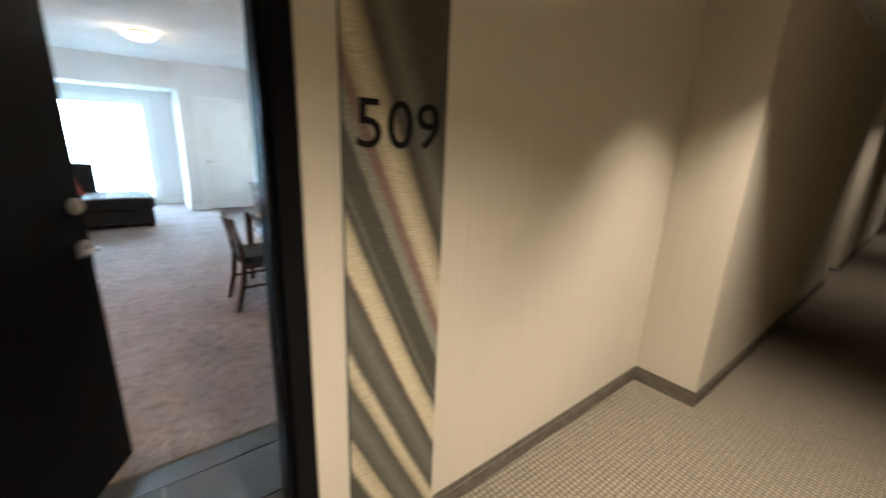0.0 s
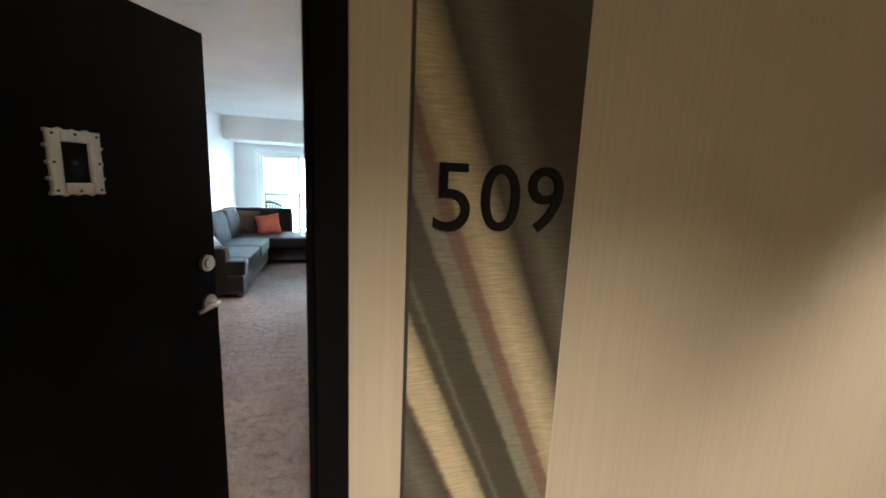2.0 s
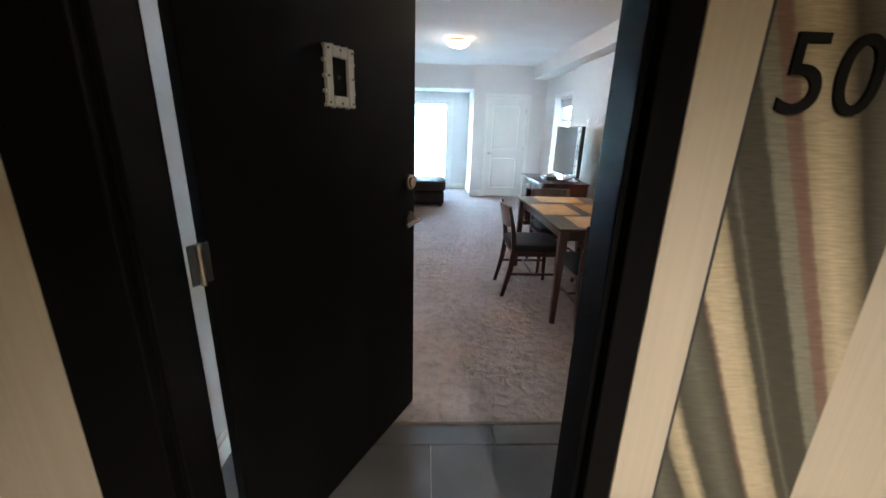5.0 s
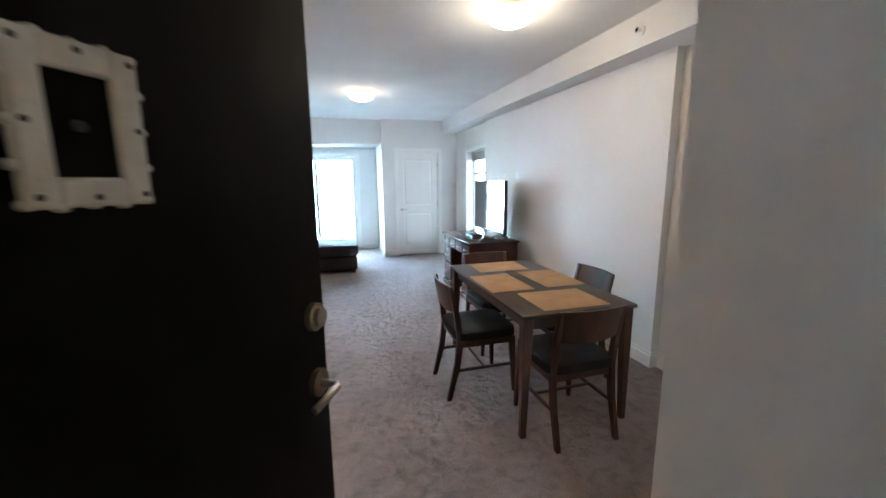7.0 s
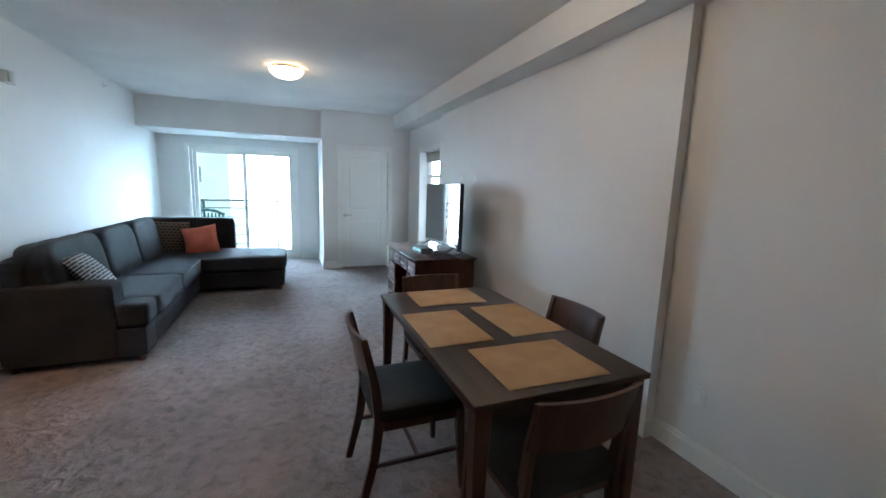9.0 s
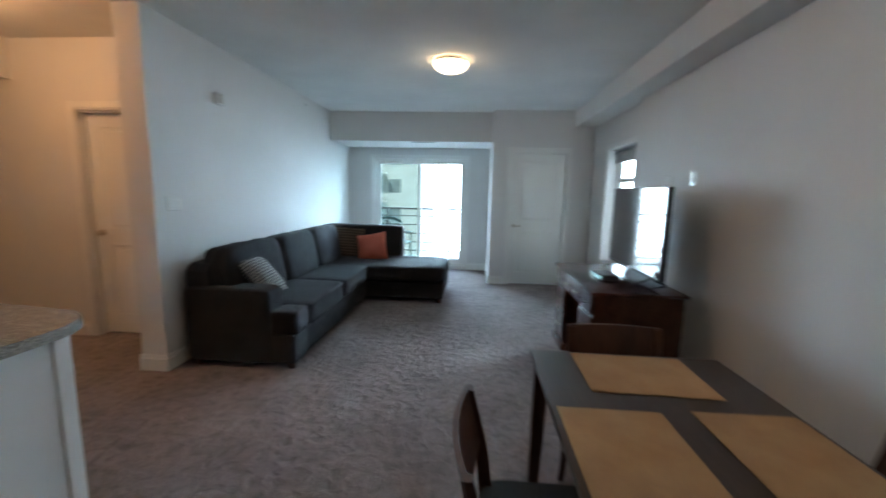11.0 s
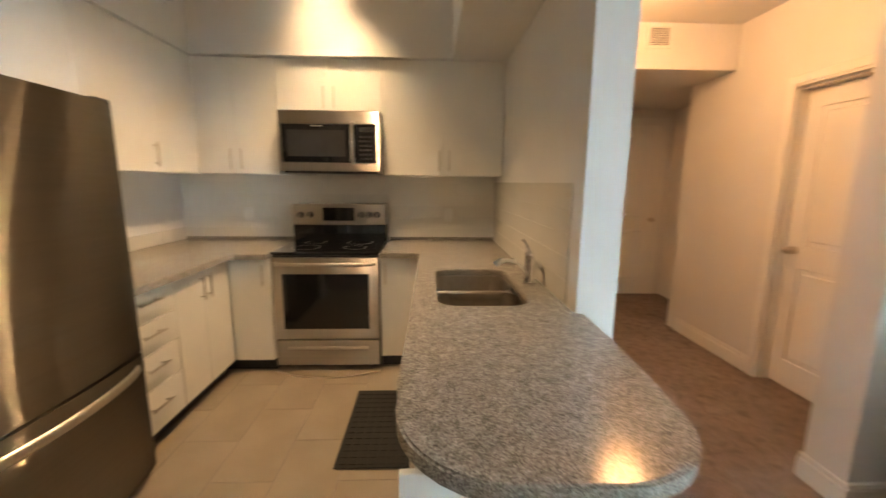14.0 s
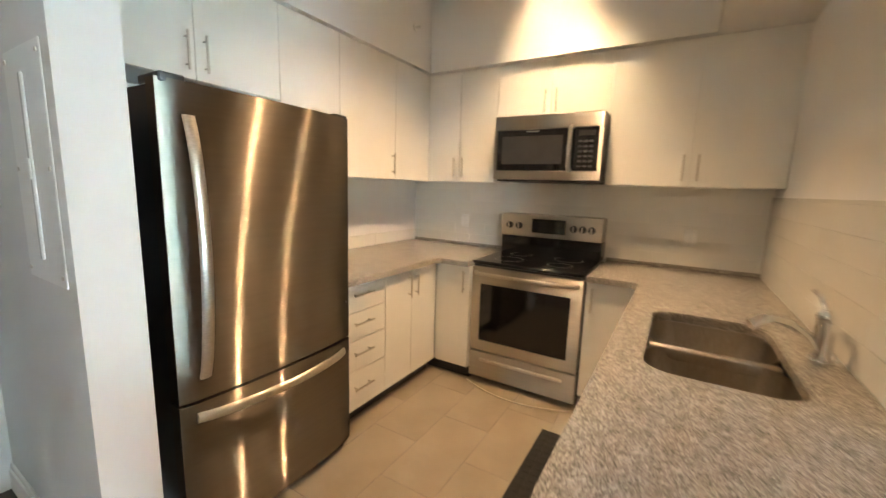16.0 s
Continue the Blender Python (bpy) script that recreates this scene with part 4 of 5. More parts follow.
def block(x, y, w, d, storeys, label):
    """A block of flats with rows of windows and balconies on the face towards the viewer."""
    b = thing("apartment_building", x, y, -14.2, label, "building")
    h = storeys * 2.9 + 0.6
    part("wall", boxes((-w / 2, 0, 0, w / 2, d, h)), M["facade"], b)
    part("roof", boxes((-w / 2 - 0.3, -0.3, h, w / 2 + 0.3, d + 0.3, h + 0.35)), M["concrete"], b)
    for s in range(2, storeys):
        for k in range(int(w / 4.2)):
            wx, wz = -w / 2 + 2.1 + k * 4.2, s * 2.9 + 0.9
            wi = part("window", boxes((wx - 1.3, -0.06, wz, wx + 0.2, 0.02, wz + 1.6)), M["trim"], b)
            part("pane", boxes((wx - 1.22, -0.08, wz + 0.08, wx + 0.12, -0.06, wz + 1.52)), M["far_pane"], wi)
            if k % 2 == 0:
                ba = part("balcony", boxes((wx + 0.3, -1.4, wz - 0.9, wx + 2.7, 0, wz - 0.72)), M["concrete"], b)
                part("balustrade", boxes((wx + 0.3, -1.4, wz - 0.72, wx + 2.7, -1.35, wz + 0.25)), M["facade"], ba)
    return b


block(-8.9, 44, 8.6, 14, 7, "pale stucco apartment building with balconies across the court")


def tree(x, y, h, seed):
    rnd = random.Random(seed)
    t = thing("tree", x, y, -14.2, "leafy green tree with a grey trunk", "tree", "trees across the court")
    bm = tube(bmesh.new(), [(0, 0, 0), (0.1, 0.05, h * 0.3), (0.0, 0.1, h * 0.6)], 0.22)
    for k in range(6):
        a = k * 1.05 + rnd.random()
        tube(bm, [(0, 0, h * (0.3 + 0.05 * k)), (math.cos(a) * h * 0.14, math.sin(a) * h * 0.14, h * (0.45 + 0.05 * k)), (math.cos(a) * h * 0.24, math.sin(a) * h * 0.24, h * (0.6 + 0.04 * k))], 0.07)
    part("trunk", bm, M["bark"], t)
    vs, fs = [], []
    for k in range(2600):
        d = Vector((rnd.gauss(0, 1), rnd.gauss(0, 1), rnd.gauss(0, 1))).normalized()
        rad = (0.55 + 0.45 * rnd.random()) * (1 + 0.35 * noise.noise(d * 2.2 + Vector((seed, 0, 0))))
        c = Vector((d.x * h * 0.27 * rad, d.y * h * 0.27 * rad, h * 0.68 + d.z * h * 0.34 * rad))
        u = Vector((rnd.gauss(0, 1), rnd.gauss(0, 1), rnd.gauss(0, 1))).normalized() * 0.28
        w = u.cross(d).normalized() * 0.2
        i = len(vs)
        vs += [c - u, c + w, c + u, c - w]
        fs.append((i, i + 1, i + 2, i + 3))
    me = bpy.data.meshes.new("crown")
    me.from_pydata(vs, [], fs)
    me.materials.append(M["leaf"])
    o = new("crown", me)
    o.parent = t


for i, (x, y, h) in enumerate(((-16.5, 38, 13.0), (-20.5, 40, 13.4))):
    tree(x, y, h, i + 3)


# ---------------------------------------------------------------- sofa
def sofa():
    s = thing("sectional_sofa", -1.32, 5.80, 0, "charcoal fabric sectional sofa with a chaise along the wall", "sofa")
    F = M["sofa"]
    L, D = 3.05, 0.92                       # along the wall, depth of the long side
    bm = box(bmesh.new(), 0.02, 0.06, 0.055, D - 0.02, 2.05, 0.30, r=0.02, seg=2)
    part("base", bm, F, s)
    part("chaise_base", box(bmesh.new(), 0.02, 2.06, 0.055, 1.90, L, 0.275, r=0.03, seg=3), F, s)
    # arm set back behind the wrapped end of the seat cushion
    part("armrest", puffed(bmesh.new(), (0.37, 0.115, 0.345), (0.70, 0.23, 0.60), n=16, div=13), F, s)
    part("arm_front", puffed(bmesh.new(), (0.80, 0.125, 0.17), (0.22, 0.23, 0.235), n=16, div=9), F, s)
    part("back_frame", puffed(bmesh.new(), (0.10, 1.5, 0.44), (0.20, 2.9, 0.78), n=18, div=11), F, s)
    part("chaise_back", puffed(bmesh.new(), (0.62, 2.95, 0.475), (1.22, 0.20, 0.89), n=22, div=13), F, s)
    for y0, y1 in ((0.235, 1.14), (1.14, 2.06)):
        c = part("seat_cushion", puffed(bmesh.new(), (0.56, (y0 + y1) / 2, 0.385), (0.76, y1 - y0 - 0.008, 0.20), n=11, div=13, wrinkle=0.014), F, s)
        part("piping", tube(bmesh.new(), [(0.928, y0 + 0.05, 0.462), (0.931, (y0 + y1) / 2, 0.466), (0.928, y1 - 0.05, 0.462)], 0.006), F, c)
    part("cushion_wrap", puffed(bmesh.new(), (0.825, 0.122, 0.385), (0.225, 0.24, 0.19), n=7, div=11, wrinkle=0.01), F, s)
    part("chaise_cushion", puffed(bmesh.new(), (1.06, 2.46, 0.38), (1.74, 0.90, 0.20), n=9, div=11, wrinkle=0.01), F, s)
    for y0, y1 in ((0.10, 0.98), (0.98, 1.80), (1.80, 2.62)):
        bm = puffed(bmesh.new(), (0, 0, 0), (0.27, y1 - y0 - 0.006, 0.52), n=6.0, div=13, wrinkle=0.05)
        bmesh.ops.transform(bm, matrix=pose(0.25, (y0 + y1) / 2, 0.685, 0, -11, 0), verts=bm.verts[:])
        part("back_cushion", bm, F, s)
    for x, y in ((0.08, 0.06), (0.85, 0.07), (0.84, 1.98), (1.84, 2.12), (1.84, 2.98), (0.08, 2.98)):
        part("foot", cyl(bmesh.new(), x, y, 0, 0.028, 0.06, r2=0.036, n=14), M["wood"], s)
    return s


sofa()


def cushion(label, m, w, t, material):
    o = new("scatter_cushion", mesh_of("scatter_cushion", pillow(w, w, t), material))
    o.matrix_world = m
    tagged(o, label, "cushion", "scatter cushions")


cushion("grey and white patterned scatter cushion leaning on the sofa arm", pose(-0.88, 6.22, 0.665, 40, 0, -84), 0.42, 0.14, M["check_light"])
cushion("brown plaid scatter cushion against the chaise back", pose(-0.88, 8.56, 0.66, -14, 3, 3), 0.46, 0.14, M["check_dark"])
cushion("coral orange scatter cushion on the chaise", pose(-0.48, 8.40, 0.63, -26, -10, 4), 0.42, 0.15, M["orange"])


# ---------------------------------------------------------------- dining table and chairs
def taper(bm, x, y, z0, z1, a, b, dx=0.0, dy=0.0):
    """A square leg from width a at the foot to b at the top, its foot shifted by dx, dy."""
    vs = []
    for z, w, sx, sy in ((z0, a, dx, dy), (z1, b, 0, 0)):
        vs.append([bm.verts.new((x + sx + i * w / 2, y + sy + j * w / 2, z)) for i, j in ((-1, -1), (1, -1), (1, 1), (-1, 1))])
    for k in range(4):
        bm.faces.new((vs[0][k], vs[0][(k + 1) % 4], vs[1][(k + 1) % 4], vs[1][k]))
    bm.faces.new(vs[0][::-1])
    bm.faces.new(vs[1])
    bmesh.ops.bevel(bm, geom=[e for e in {e for r in vs for v in r for e in v.link_edges}], offset=0.004, segments=1, affect="EDGES")
    return bm


tb = thing("dining_table", 1.588, 3.928, 0.0, "dark espresso wooden dining table with tapered legs", "table")
part("tabletop", box(bmesh.new(), -0.38, -0.695, 0.738, 0.38, 0.695, 0.763, r=0.006, seg=2), M["table_wood"], tb)
part("apron", boxes((-0.33, -0.645, 0.66, -0.31, 0.645, 0.738), (0.31, -0.645, 0.66, 0.33, 0.645, 0.738), (-0.31, -0.645, 0.66, 0.31, -0.625, 0.738), (-0.31, 0.625, 0.66, 0.31, 0.645, 0.738)), M["table_wood"], tb)
for sx in (-1, 1):
    for sy in (-1, 1):
        part("leg", taper(bmesh.new(), sx * 0.335, sy * 0.65, 0, 0.738, 0.036, 0.062, sx * 0.012, sy * 0.012), M["wood"], tb)


def dining_chair(m, label):
    """Local front is +y; the back stands at -y."""
    c = thing("dining_chair", 0, 0, 0, label, "chair", "chairs round the table")
    c.matrix_world = m
    part("seat", puffed(bmesh.new(), (0, 0.0, 0.455), (0.45, 0.45, 0.075), n=7, div=7), M["seat"], c, "dark grey padded seat")
    part("seat_frame", boxes((-0.205, -0.20, 0.375, 0.205, -0.175, 0.425), (-0.205, 0.18, 0.375, 0.205, 0.205, 0.425), (-0.205, -0.175, 0.375, -0.18, 0.18, 0.425), (0.18, -0.175, 0.375, 0.205, 0.18, 0.425), r=0.003), M["wood"], c)
    for sx in (-1, 1):
        part("front_leg", taper(bmesh.new(), sx * 0.19, 0.19, 0, 0.425, 0.026, 0.042, sx * 0.015, 0.02), M["wood"], c)
        bm = bmesh.new()
        prof = [(-0.275, 0.0, 0.030), (-0.215, 0.25, 0.040), (-0.195, 0.43, 0.044), (-0.215, 0.60, 0.036), (-0.262, 0.81, 0.026)]
        rings = []
        for y, z, w in prof:
            rings.append([bm.verts.new((sx * 0.195 + i * 0.013, y + j * w / 2, z)) for i, j in ((-1, -1), (1, -1), (1, 1), (-1, 1))])
        for a, b in zip(rings, rings[1:]):
            for k in range(4):
                bm.faces.new((a[k], a[(k + 1) % 4], b[(k + 1) % 4], b[k]))
        bm.faces.new(rings[0][::-1])
        bm.faces.new(rings[-1])
        part("back_leg", bm, M["wood"], c)
        part("side_stretcher", boxes((sx * 0.195 - 0.008, -0.215, 0.20, sx * 0.195 + 0.008, 0.19, 0.222), r=0.003), M["wood"], c)
    part("cross_stretcher", boxes((-0.19, -0.02, 0.203, 0.19, -0.002, 0.219), r=0.003), M["wood"], c)
    # curved backrest board
    bm = bmesh.new()
    n, rows = 12, ((0.615, -0.222), (0.64, -0.226), (0.72, -0.243), (0.80, -0.262), (0.815, -0.265))
    for off, grid in ((0.0, {}), (0.016, {})):
        for i in range(n + 1):
            u = i / n * 2 - 1
            for j, (z, y) in enumerate(rows):
                zz = z + (0.02 * u * u if j < 2 else 0.0)
                grid[i, j] = bm.verts.new((u * 0.215, y - 0.035 * (1 - u * u) - off + 0.012, zz))
        for i in range(n):
            for j in range(len(rows) - 1):
                bm.faces.new((grid[i, j], grid[i + 1, j], grid[i + 1, j + 1], grid[i, j + 1]))
        if off == 0.0:
            g0 = grid
        else:
            rim = [(i, 0) for i in range(n)] + [(n, j) for j in range(len(rows) - 1)] + [(i, len(rows) - 1) for i in range(n, 0, -1)] + [(0, j) for j in range(len(rows) - 1, 0, -1)]
            for a, b in zip(rim, rim[1:] + rim[:1]):
                bm.faces.new((g0[a], g0[b], grid[b], grid[a]))
    part("backrest", bm, M["wood"], c, "curved dark wood backrest")
    return c


ch1 = dining_chair(pose(1.215, 3.965, 0, 0, 0, -90), "dark walnut dining chair with a grey padded seat")
copy_thing(ch1, pose(1.562, 3.375, 0, 0, 0, 1))
copy_thing(ch1, pose(1.915, 3.92, 0, 0, 0, 90))
copy_thing(ch1, pose(1.62, 4.56, 0, 0, 0, 180))


def placemat(x0, y0, x1, y1, seed):
    bm = bmesh.new()
    nx, ny = 12, 12
    for z0, flip in ((0.0, False), (0.003, True)):
        g = {}
        for i in range(nx + 1):
            for j in range(ny + 1):
                u, v = i / nx, j / ny
                w = 0.0022 * (noise.noise(Vector((u * 3 + seed, v * 3, 0))) + 0.4) if flip else 0.0
                g[i, j] = bm.verts.new(((u - 0.5) * (x1 - x0), (v - 0.5) * (y1 - y0), z0 + max(0, w)))
        for i in range(nx):
            for j in range(ny):
                bm.faces.new((g[i, j], g[i + 1, j], g[i + 1, j + 1], g[i, j + 1]))
    bmesh.ops.remove_doubles(bm, verts=bm.verts[:], dist=0.0001)
    o = new("placemat", mesh_of("placemat", bm, M["placemat"]))
    o.matrix_world = pose((x0 + x1) / 2, (y0 + y1) / 2, 0.7635, 0, 0, (seed % 3 - 1) * 0.8)
    tagged(o, "tan woven cloth placemat lying on the table", "placemat", "placemats")


for i, r in enumerate(((1.37, 4.275, 1.795, 4.595), (1.228, 3.71, 1.54, 4.165), (1.642, 3.72, 1.948, 4.185), (1.37, 3.28, 1.81, 3.635))):
    placemat(*r, i)


# ---------------------------------------------------------------- desk and television
def desk():
    d = thing("writing_desk", 1.79, 5.72, 0, "glossy dark cherry pedestal desk with brass pulls", "desk")
    W, Y = 0.64, 1.16                        # depth in x, length in y, front at x = 0
    part("desktop", box(bmesh.new(), -0.02, -0.02, 0.735, W, Y + 0.02, 0.76, r=0.008, seg=2), M["cherry"], d)
    for y0 in (0.0, Y - 0.36):
        part("pedestal", boxes((0.015, y0, 0.07, W - 0.02, y0 + 0.36, 0.735), r=0.003), M["cherry"], d)
        part("plinth", boxes((-0.012, y0 - 0.012, 0.0, W - 0.02, y0 + 0.372, 0.07), r=0.008), M["cherry"], d)
        for z0, z1 in ((0.09, 0.34), (0.355, 0.565)):
            dr = part("drawer", box(bmesh.new(), 0.0, y0 + 0.02, z0, 0.02, y0 + 0.34, z1, r=0.006), M["cherry"], d)
            zc = (z0 + z1) / 2
            part("pull", tube(bmesh.new(), [(0.0, y0 + 0.13, zc), (-0.02, y0 + 0.14, zc - 0.006), (-0.022, y0 + 0.18, zc - 0.012), (-0.02, y0 + 0.22, zc - 0.006), (0.0, y0 + 0.23, zc)], 0.004), M["sink_steel"], dr)
    part("modesty_panel", boxes((W - 0.06, 0.36, 0.25, W - 0.04, Y - 0.36, 0.735)), M["cherry"], d)
    part("rail", boxes((0.015, 0.36, 0.58, 0.3, Y - 0.36, 0.735)), M["cherry"], d)
    for k in range(4):
        y0 = 0.02 + k * 0.28
        dr = part("drawer", box(bmesh.new(), -0.002, y0 + 0.005, 0.585, 0.018, y0 + 0.272, 0.72, r=0.006), M["cherry"], d)
        part("pull", tube(bmesh.new(), [(0.0, y0 + 0.09, 0.655), (-0.02, y0 + 0.10, 0.65), (-0.022, y0 + 0.14, 0.645), (-0.02, y0 + 0.18, 0.65), (0.0, y0 + 0.19, 0.655)], 0.004), M["sink_steel"], dr)
    return d


desk()
tv = thing("television", 2.275, 6.36, 0.76, "flat black television with a glossy screen on a desk", "television", rz=-90.0)
part("casing", box(bmesh.new(), -0.52, 0.0, 0.055, 0.52, 0.045, 0.735, r=0.006), M["dark_plastic"], tv)
part("screen", boxes((-0.512, -0.003, 0.075, 0.512, 0.0, 0.728)), M["tv_glass"], tv, "glossy black screen")
part("rear_bulge", box(bmesh.new(), -0.32, 0.045, 0.12, 0.32, 0.085, 0.52, r=0.02), M["dark_plastic"], tv)
for sx in (-0.36, 0.36):
    part("foot", tube(bmesh.new(), [(sx, -0.11, 0.008), (sx, -0.03, 0.03), (sx, 0.02, 0.06), (sx, 0.06, 0.03), (sx, 0.13, 0.008)], 0.009), M["dark_plastic"], tv)
mb = thing("media_box", 2.02, 6.22, 0.76, "small black media box on the desk", "media box", rz=-85)
part("body", box(bmesh.new(), -0.12, -0.07, 0.0, 0.12, 0.07, 0.045, r=0.006), M["dark_plastic"], mb)
part("front", boxes((-0.11, -0.073, 0.008, 0.11, -0.07, 0.037)), M["black_glass"], mb)


# ---------------------------------------------------------------- kitchen
CZ = 0.91


def bar_handle(parent, p, d, length, out):
    """A bar pull at p, running along d ('x', 'y' or 'z'), standing out along the vector out."""
    p, out = Vector(p), Vector(out)
    ax = {"x": Vector((1, 0, 0)), "y": Vector((0, 1, 0)), "z": Vector((0, 0, 1))}[d]
    bm = tube(bmesh.new(), [p + out * 0.03 - ax * length / 2, p + out * 0.03 + ax * length / 2], 0.006)
    for s in (-0.36, 0.36):
        tube(bm, [p + ax * length * s, p + out * 0.03 + ax * length * s], 0.004, 6)
    return part("handle", bm, M["nickel"], parent, "brushed nickel bar handle")


def cabinet(name, lo, hi, face, fronts, label, group):
    """A cabinet unit. face: 'x+' or 'y+' is the side of the fronts. fronts: (a0, z0, a1, z1, handle side, handle kind)."""
    c = thing(name, lo[0], lo[1], lo[2], label, "cabinet", group)
    o = Vector(lo)
    s = Vector(hi) - o
    t = 0.019
    if face == "x+":
        part("body", boxes((0, 0.0005, 0, s.x - t - 0.002, s.y - 0.0005, s.z)), M["cabinet"], c)
    else:
        part("body", boxes((0.0005, 0, 0, s.x - 0.0005, s.y - t - 0.002, s.z)), M["cabinet"], c)
    for a0, z0, a1, z1, hs, kind in fronts:
        g = 0.0016
        if face == "x+":
            a0, a1 = a0 - o.y, a1 - o.y
            b = (s.x - t, a0 + g, z0 - o.z + g, s.x, a1 - g, z1 - o.z - g)
        else:
            a0, a1 = a0 - o.x, a1 - o.x
            b = (a0 + g, s.y - t, z0 - o.z + g, a1 - g, s.y, z1 - o.z - g)
        dr = part("drawer" if kind == "drawer" else "door", box(bmesh.new(), *b, r=0.0015), M["cabinet"], c)
        if hs is None:
            continue
        if kind == "drawer":
            ac, zc, d, ln = (a0 + a1) / 2, (z0 + z1) / 2 - o.z + 0.02, "y" if face == "x+" else "x", 0.16
        else:
            ac = a0 + 0.04 if hs < 0 else a1 - 0.04
            zc = (z0 - o.z + 0.115) if kind == "up" else (z1 - o.z - 0.115)
            d, ln = "z", 0.16
        p = (s.x, ac, zc) if face == "x+" else (ac, s.y, zc)
        bar_handle(dr, p, d, ln, (1, 0, 0) if face == "x+" else (0, 1, 0))
    return c


UZ, UT = 1.475, 2.348
UG, BG = "white upper cabinets", "white base cabinets"
# upper row over the range wall
cabinet("upper_cabinet", (-3.449, 2.03, UZ), (-3.13, 2.66, UT), "x+", [(2.03, UZ, 2.335, UT, 1, "up"), (2.335, UZ, 2.66, UT, -1, "up")], "white two-door upper cabinet beside the microwave", UG)
cabinet("upper_cabinet", (-3.449, 2.66, 1.945), (-3.13, 3.475, UT), "x+", [(2.66, 1.945, 3.07, UT, 1, "up"), (3.07, 1.945, 3.475, UT, -1, "up")], "short white two-door cabinet above the microwave", UG)
cabinet("upper_cabinet", (-3.449, 3.475, UZ), (-3.13, 4.438, UT), "x+", [(3.475, UZ, 3.965, UT, 1, "up"), (3.965, UZ, 4.438, UT, -1, "up")], "white two-door upper cabinet above the sink corner", UG)
# upper row over the side wall
cabinet("upper_cabinet", (-3.449, 1.681, UZ), (-2.67, 2.03, UT), "y+", [(-3.131, UZ, -2.67, UT, None, "up")], "white corner upper cabinet", UG)
cabinet("upper_cabinet", (-2.67, 1.681, UZ), (-2.10, 2.03, UT), "y+", [(-2.67, UZ, -2.10, UT, -1, "up")], "white single-door upper cabinet", UG)
cabinet("upper_cabinet", (-2.10, 1.681, UZ), (-1.665, 2.03, UT), "y+", [(-2.10, UZ, -1.665, UT, -1, "up")], "white single-door upper cabinet beside the fridge", UG)
cabinet("upper_cabinet", (-1.665, 1.681, 1.86), (-0.785, 2.03, UT), "y+", [(-1.665, 1.86, -1.235, UT, 1, "up"), (-1.235, 1.86, -0.785, UT, -1, "up")], "short white two-door cabinet above the fridge", UG)
# base units along the side wall
BZ, BT = 0.10, 0.872
cabinet("base_cabinet", (-2.10, 1.681, BZ), (-1.665, 2.41, BT), "y+", [(-2.10, z0, -1.665, z1, 1, "drawer") for z0, z1 in ((0.10, 0.34), (0.34, 0.53), (0.53, 0.70), (0.70, 0.872))], "white four-drawer base cabinet", BG)
cabinet("base_cabinet", (-2.70, 1.681, BZ), (-2.10, 2.41, BT), "y+", [(-2.70, BZ, -2.385, BT, 1, "down"), (-2.385, BZ, -2.10, BT, -1, "down")], "white two-door base cabinet", BG)
cabinet("base_cabinet", (-3.449, 1.681, BZ), (-2.70, 2.695, BT), "x+", [(2.42, BZ, 2.695, BT, 1, "down")], "white corner base cabinet beside the range", BG)
cabinet("base_cabinet", (-3.449, 3.485, BZ), (-2.76, 4.438, BT), "x+", [(3.485, BZ, 3.80, BT, -1, "down")], "white base cabinet between range and sink", BG)
sb = cabinet("base_cabinet", (-2.755, 3.82, BZ), (-1.17, 4.438, 0.70), "x+", [], "white sink base cabinet of the peninsula", BG)
part("front_panel", boxes((0, 0.0, 0.601, 1.585, 0.018, 0.772)), M["cabinet"], sb)
cabinet("base_cabinet", (-1.168, 3.82, BZ), (-0.602, 4.27, BT), "x+", [], "white end base cabinet of the peninsula", BG)
structure("toe_kick", boxes((-2.70, 1.70, 0, -1.665, 2.34, 0.10), (-3.44, 1.70, 0, -2.76, 2.695, 0.10), (-3.44, 3.485, 0, -2.82, 4.43, 0.10), (-2.82, 3.88, 0, -1.17, 4.43, 0.10), (-1.17, 3.88, 0, -0.61, 4.24, 0.10)), M["dark_plastic"], "dark recessed toe kick", "toe kick")
pe = thing("peninsula_end_panel", -0.60, 3.79, 0, "white end panel of the peninsula with a square post", "panel")
part("panel", boxes((0.0, 0.0, 0.0, 0.018, 0.46, BT), r=0.002), M["trim"], pe)
part("post", boxes((-0.03, 0.46, 0.0, 0.03, 0.52, BT), r=0.003), M["trim"], pe)
part("back_panel", boxes((-0.568, 0.485, 0.0, -0.03, 0.503, BT), (-0.586, 0.485, 0.0, -0.568, 0.668, BT), (-0.81, 0.65, 0.0, -0.586, 0.668, BT)), M["trim"], pe)


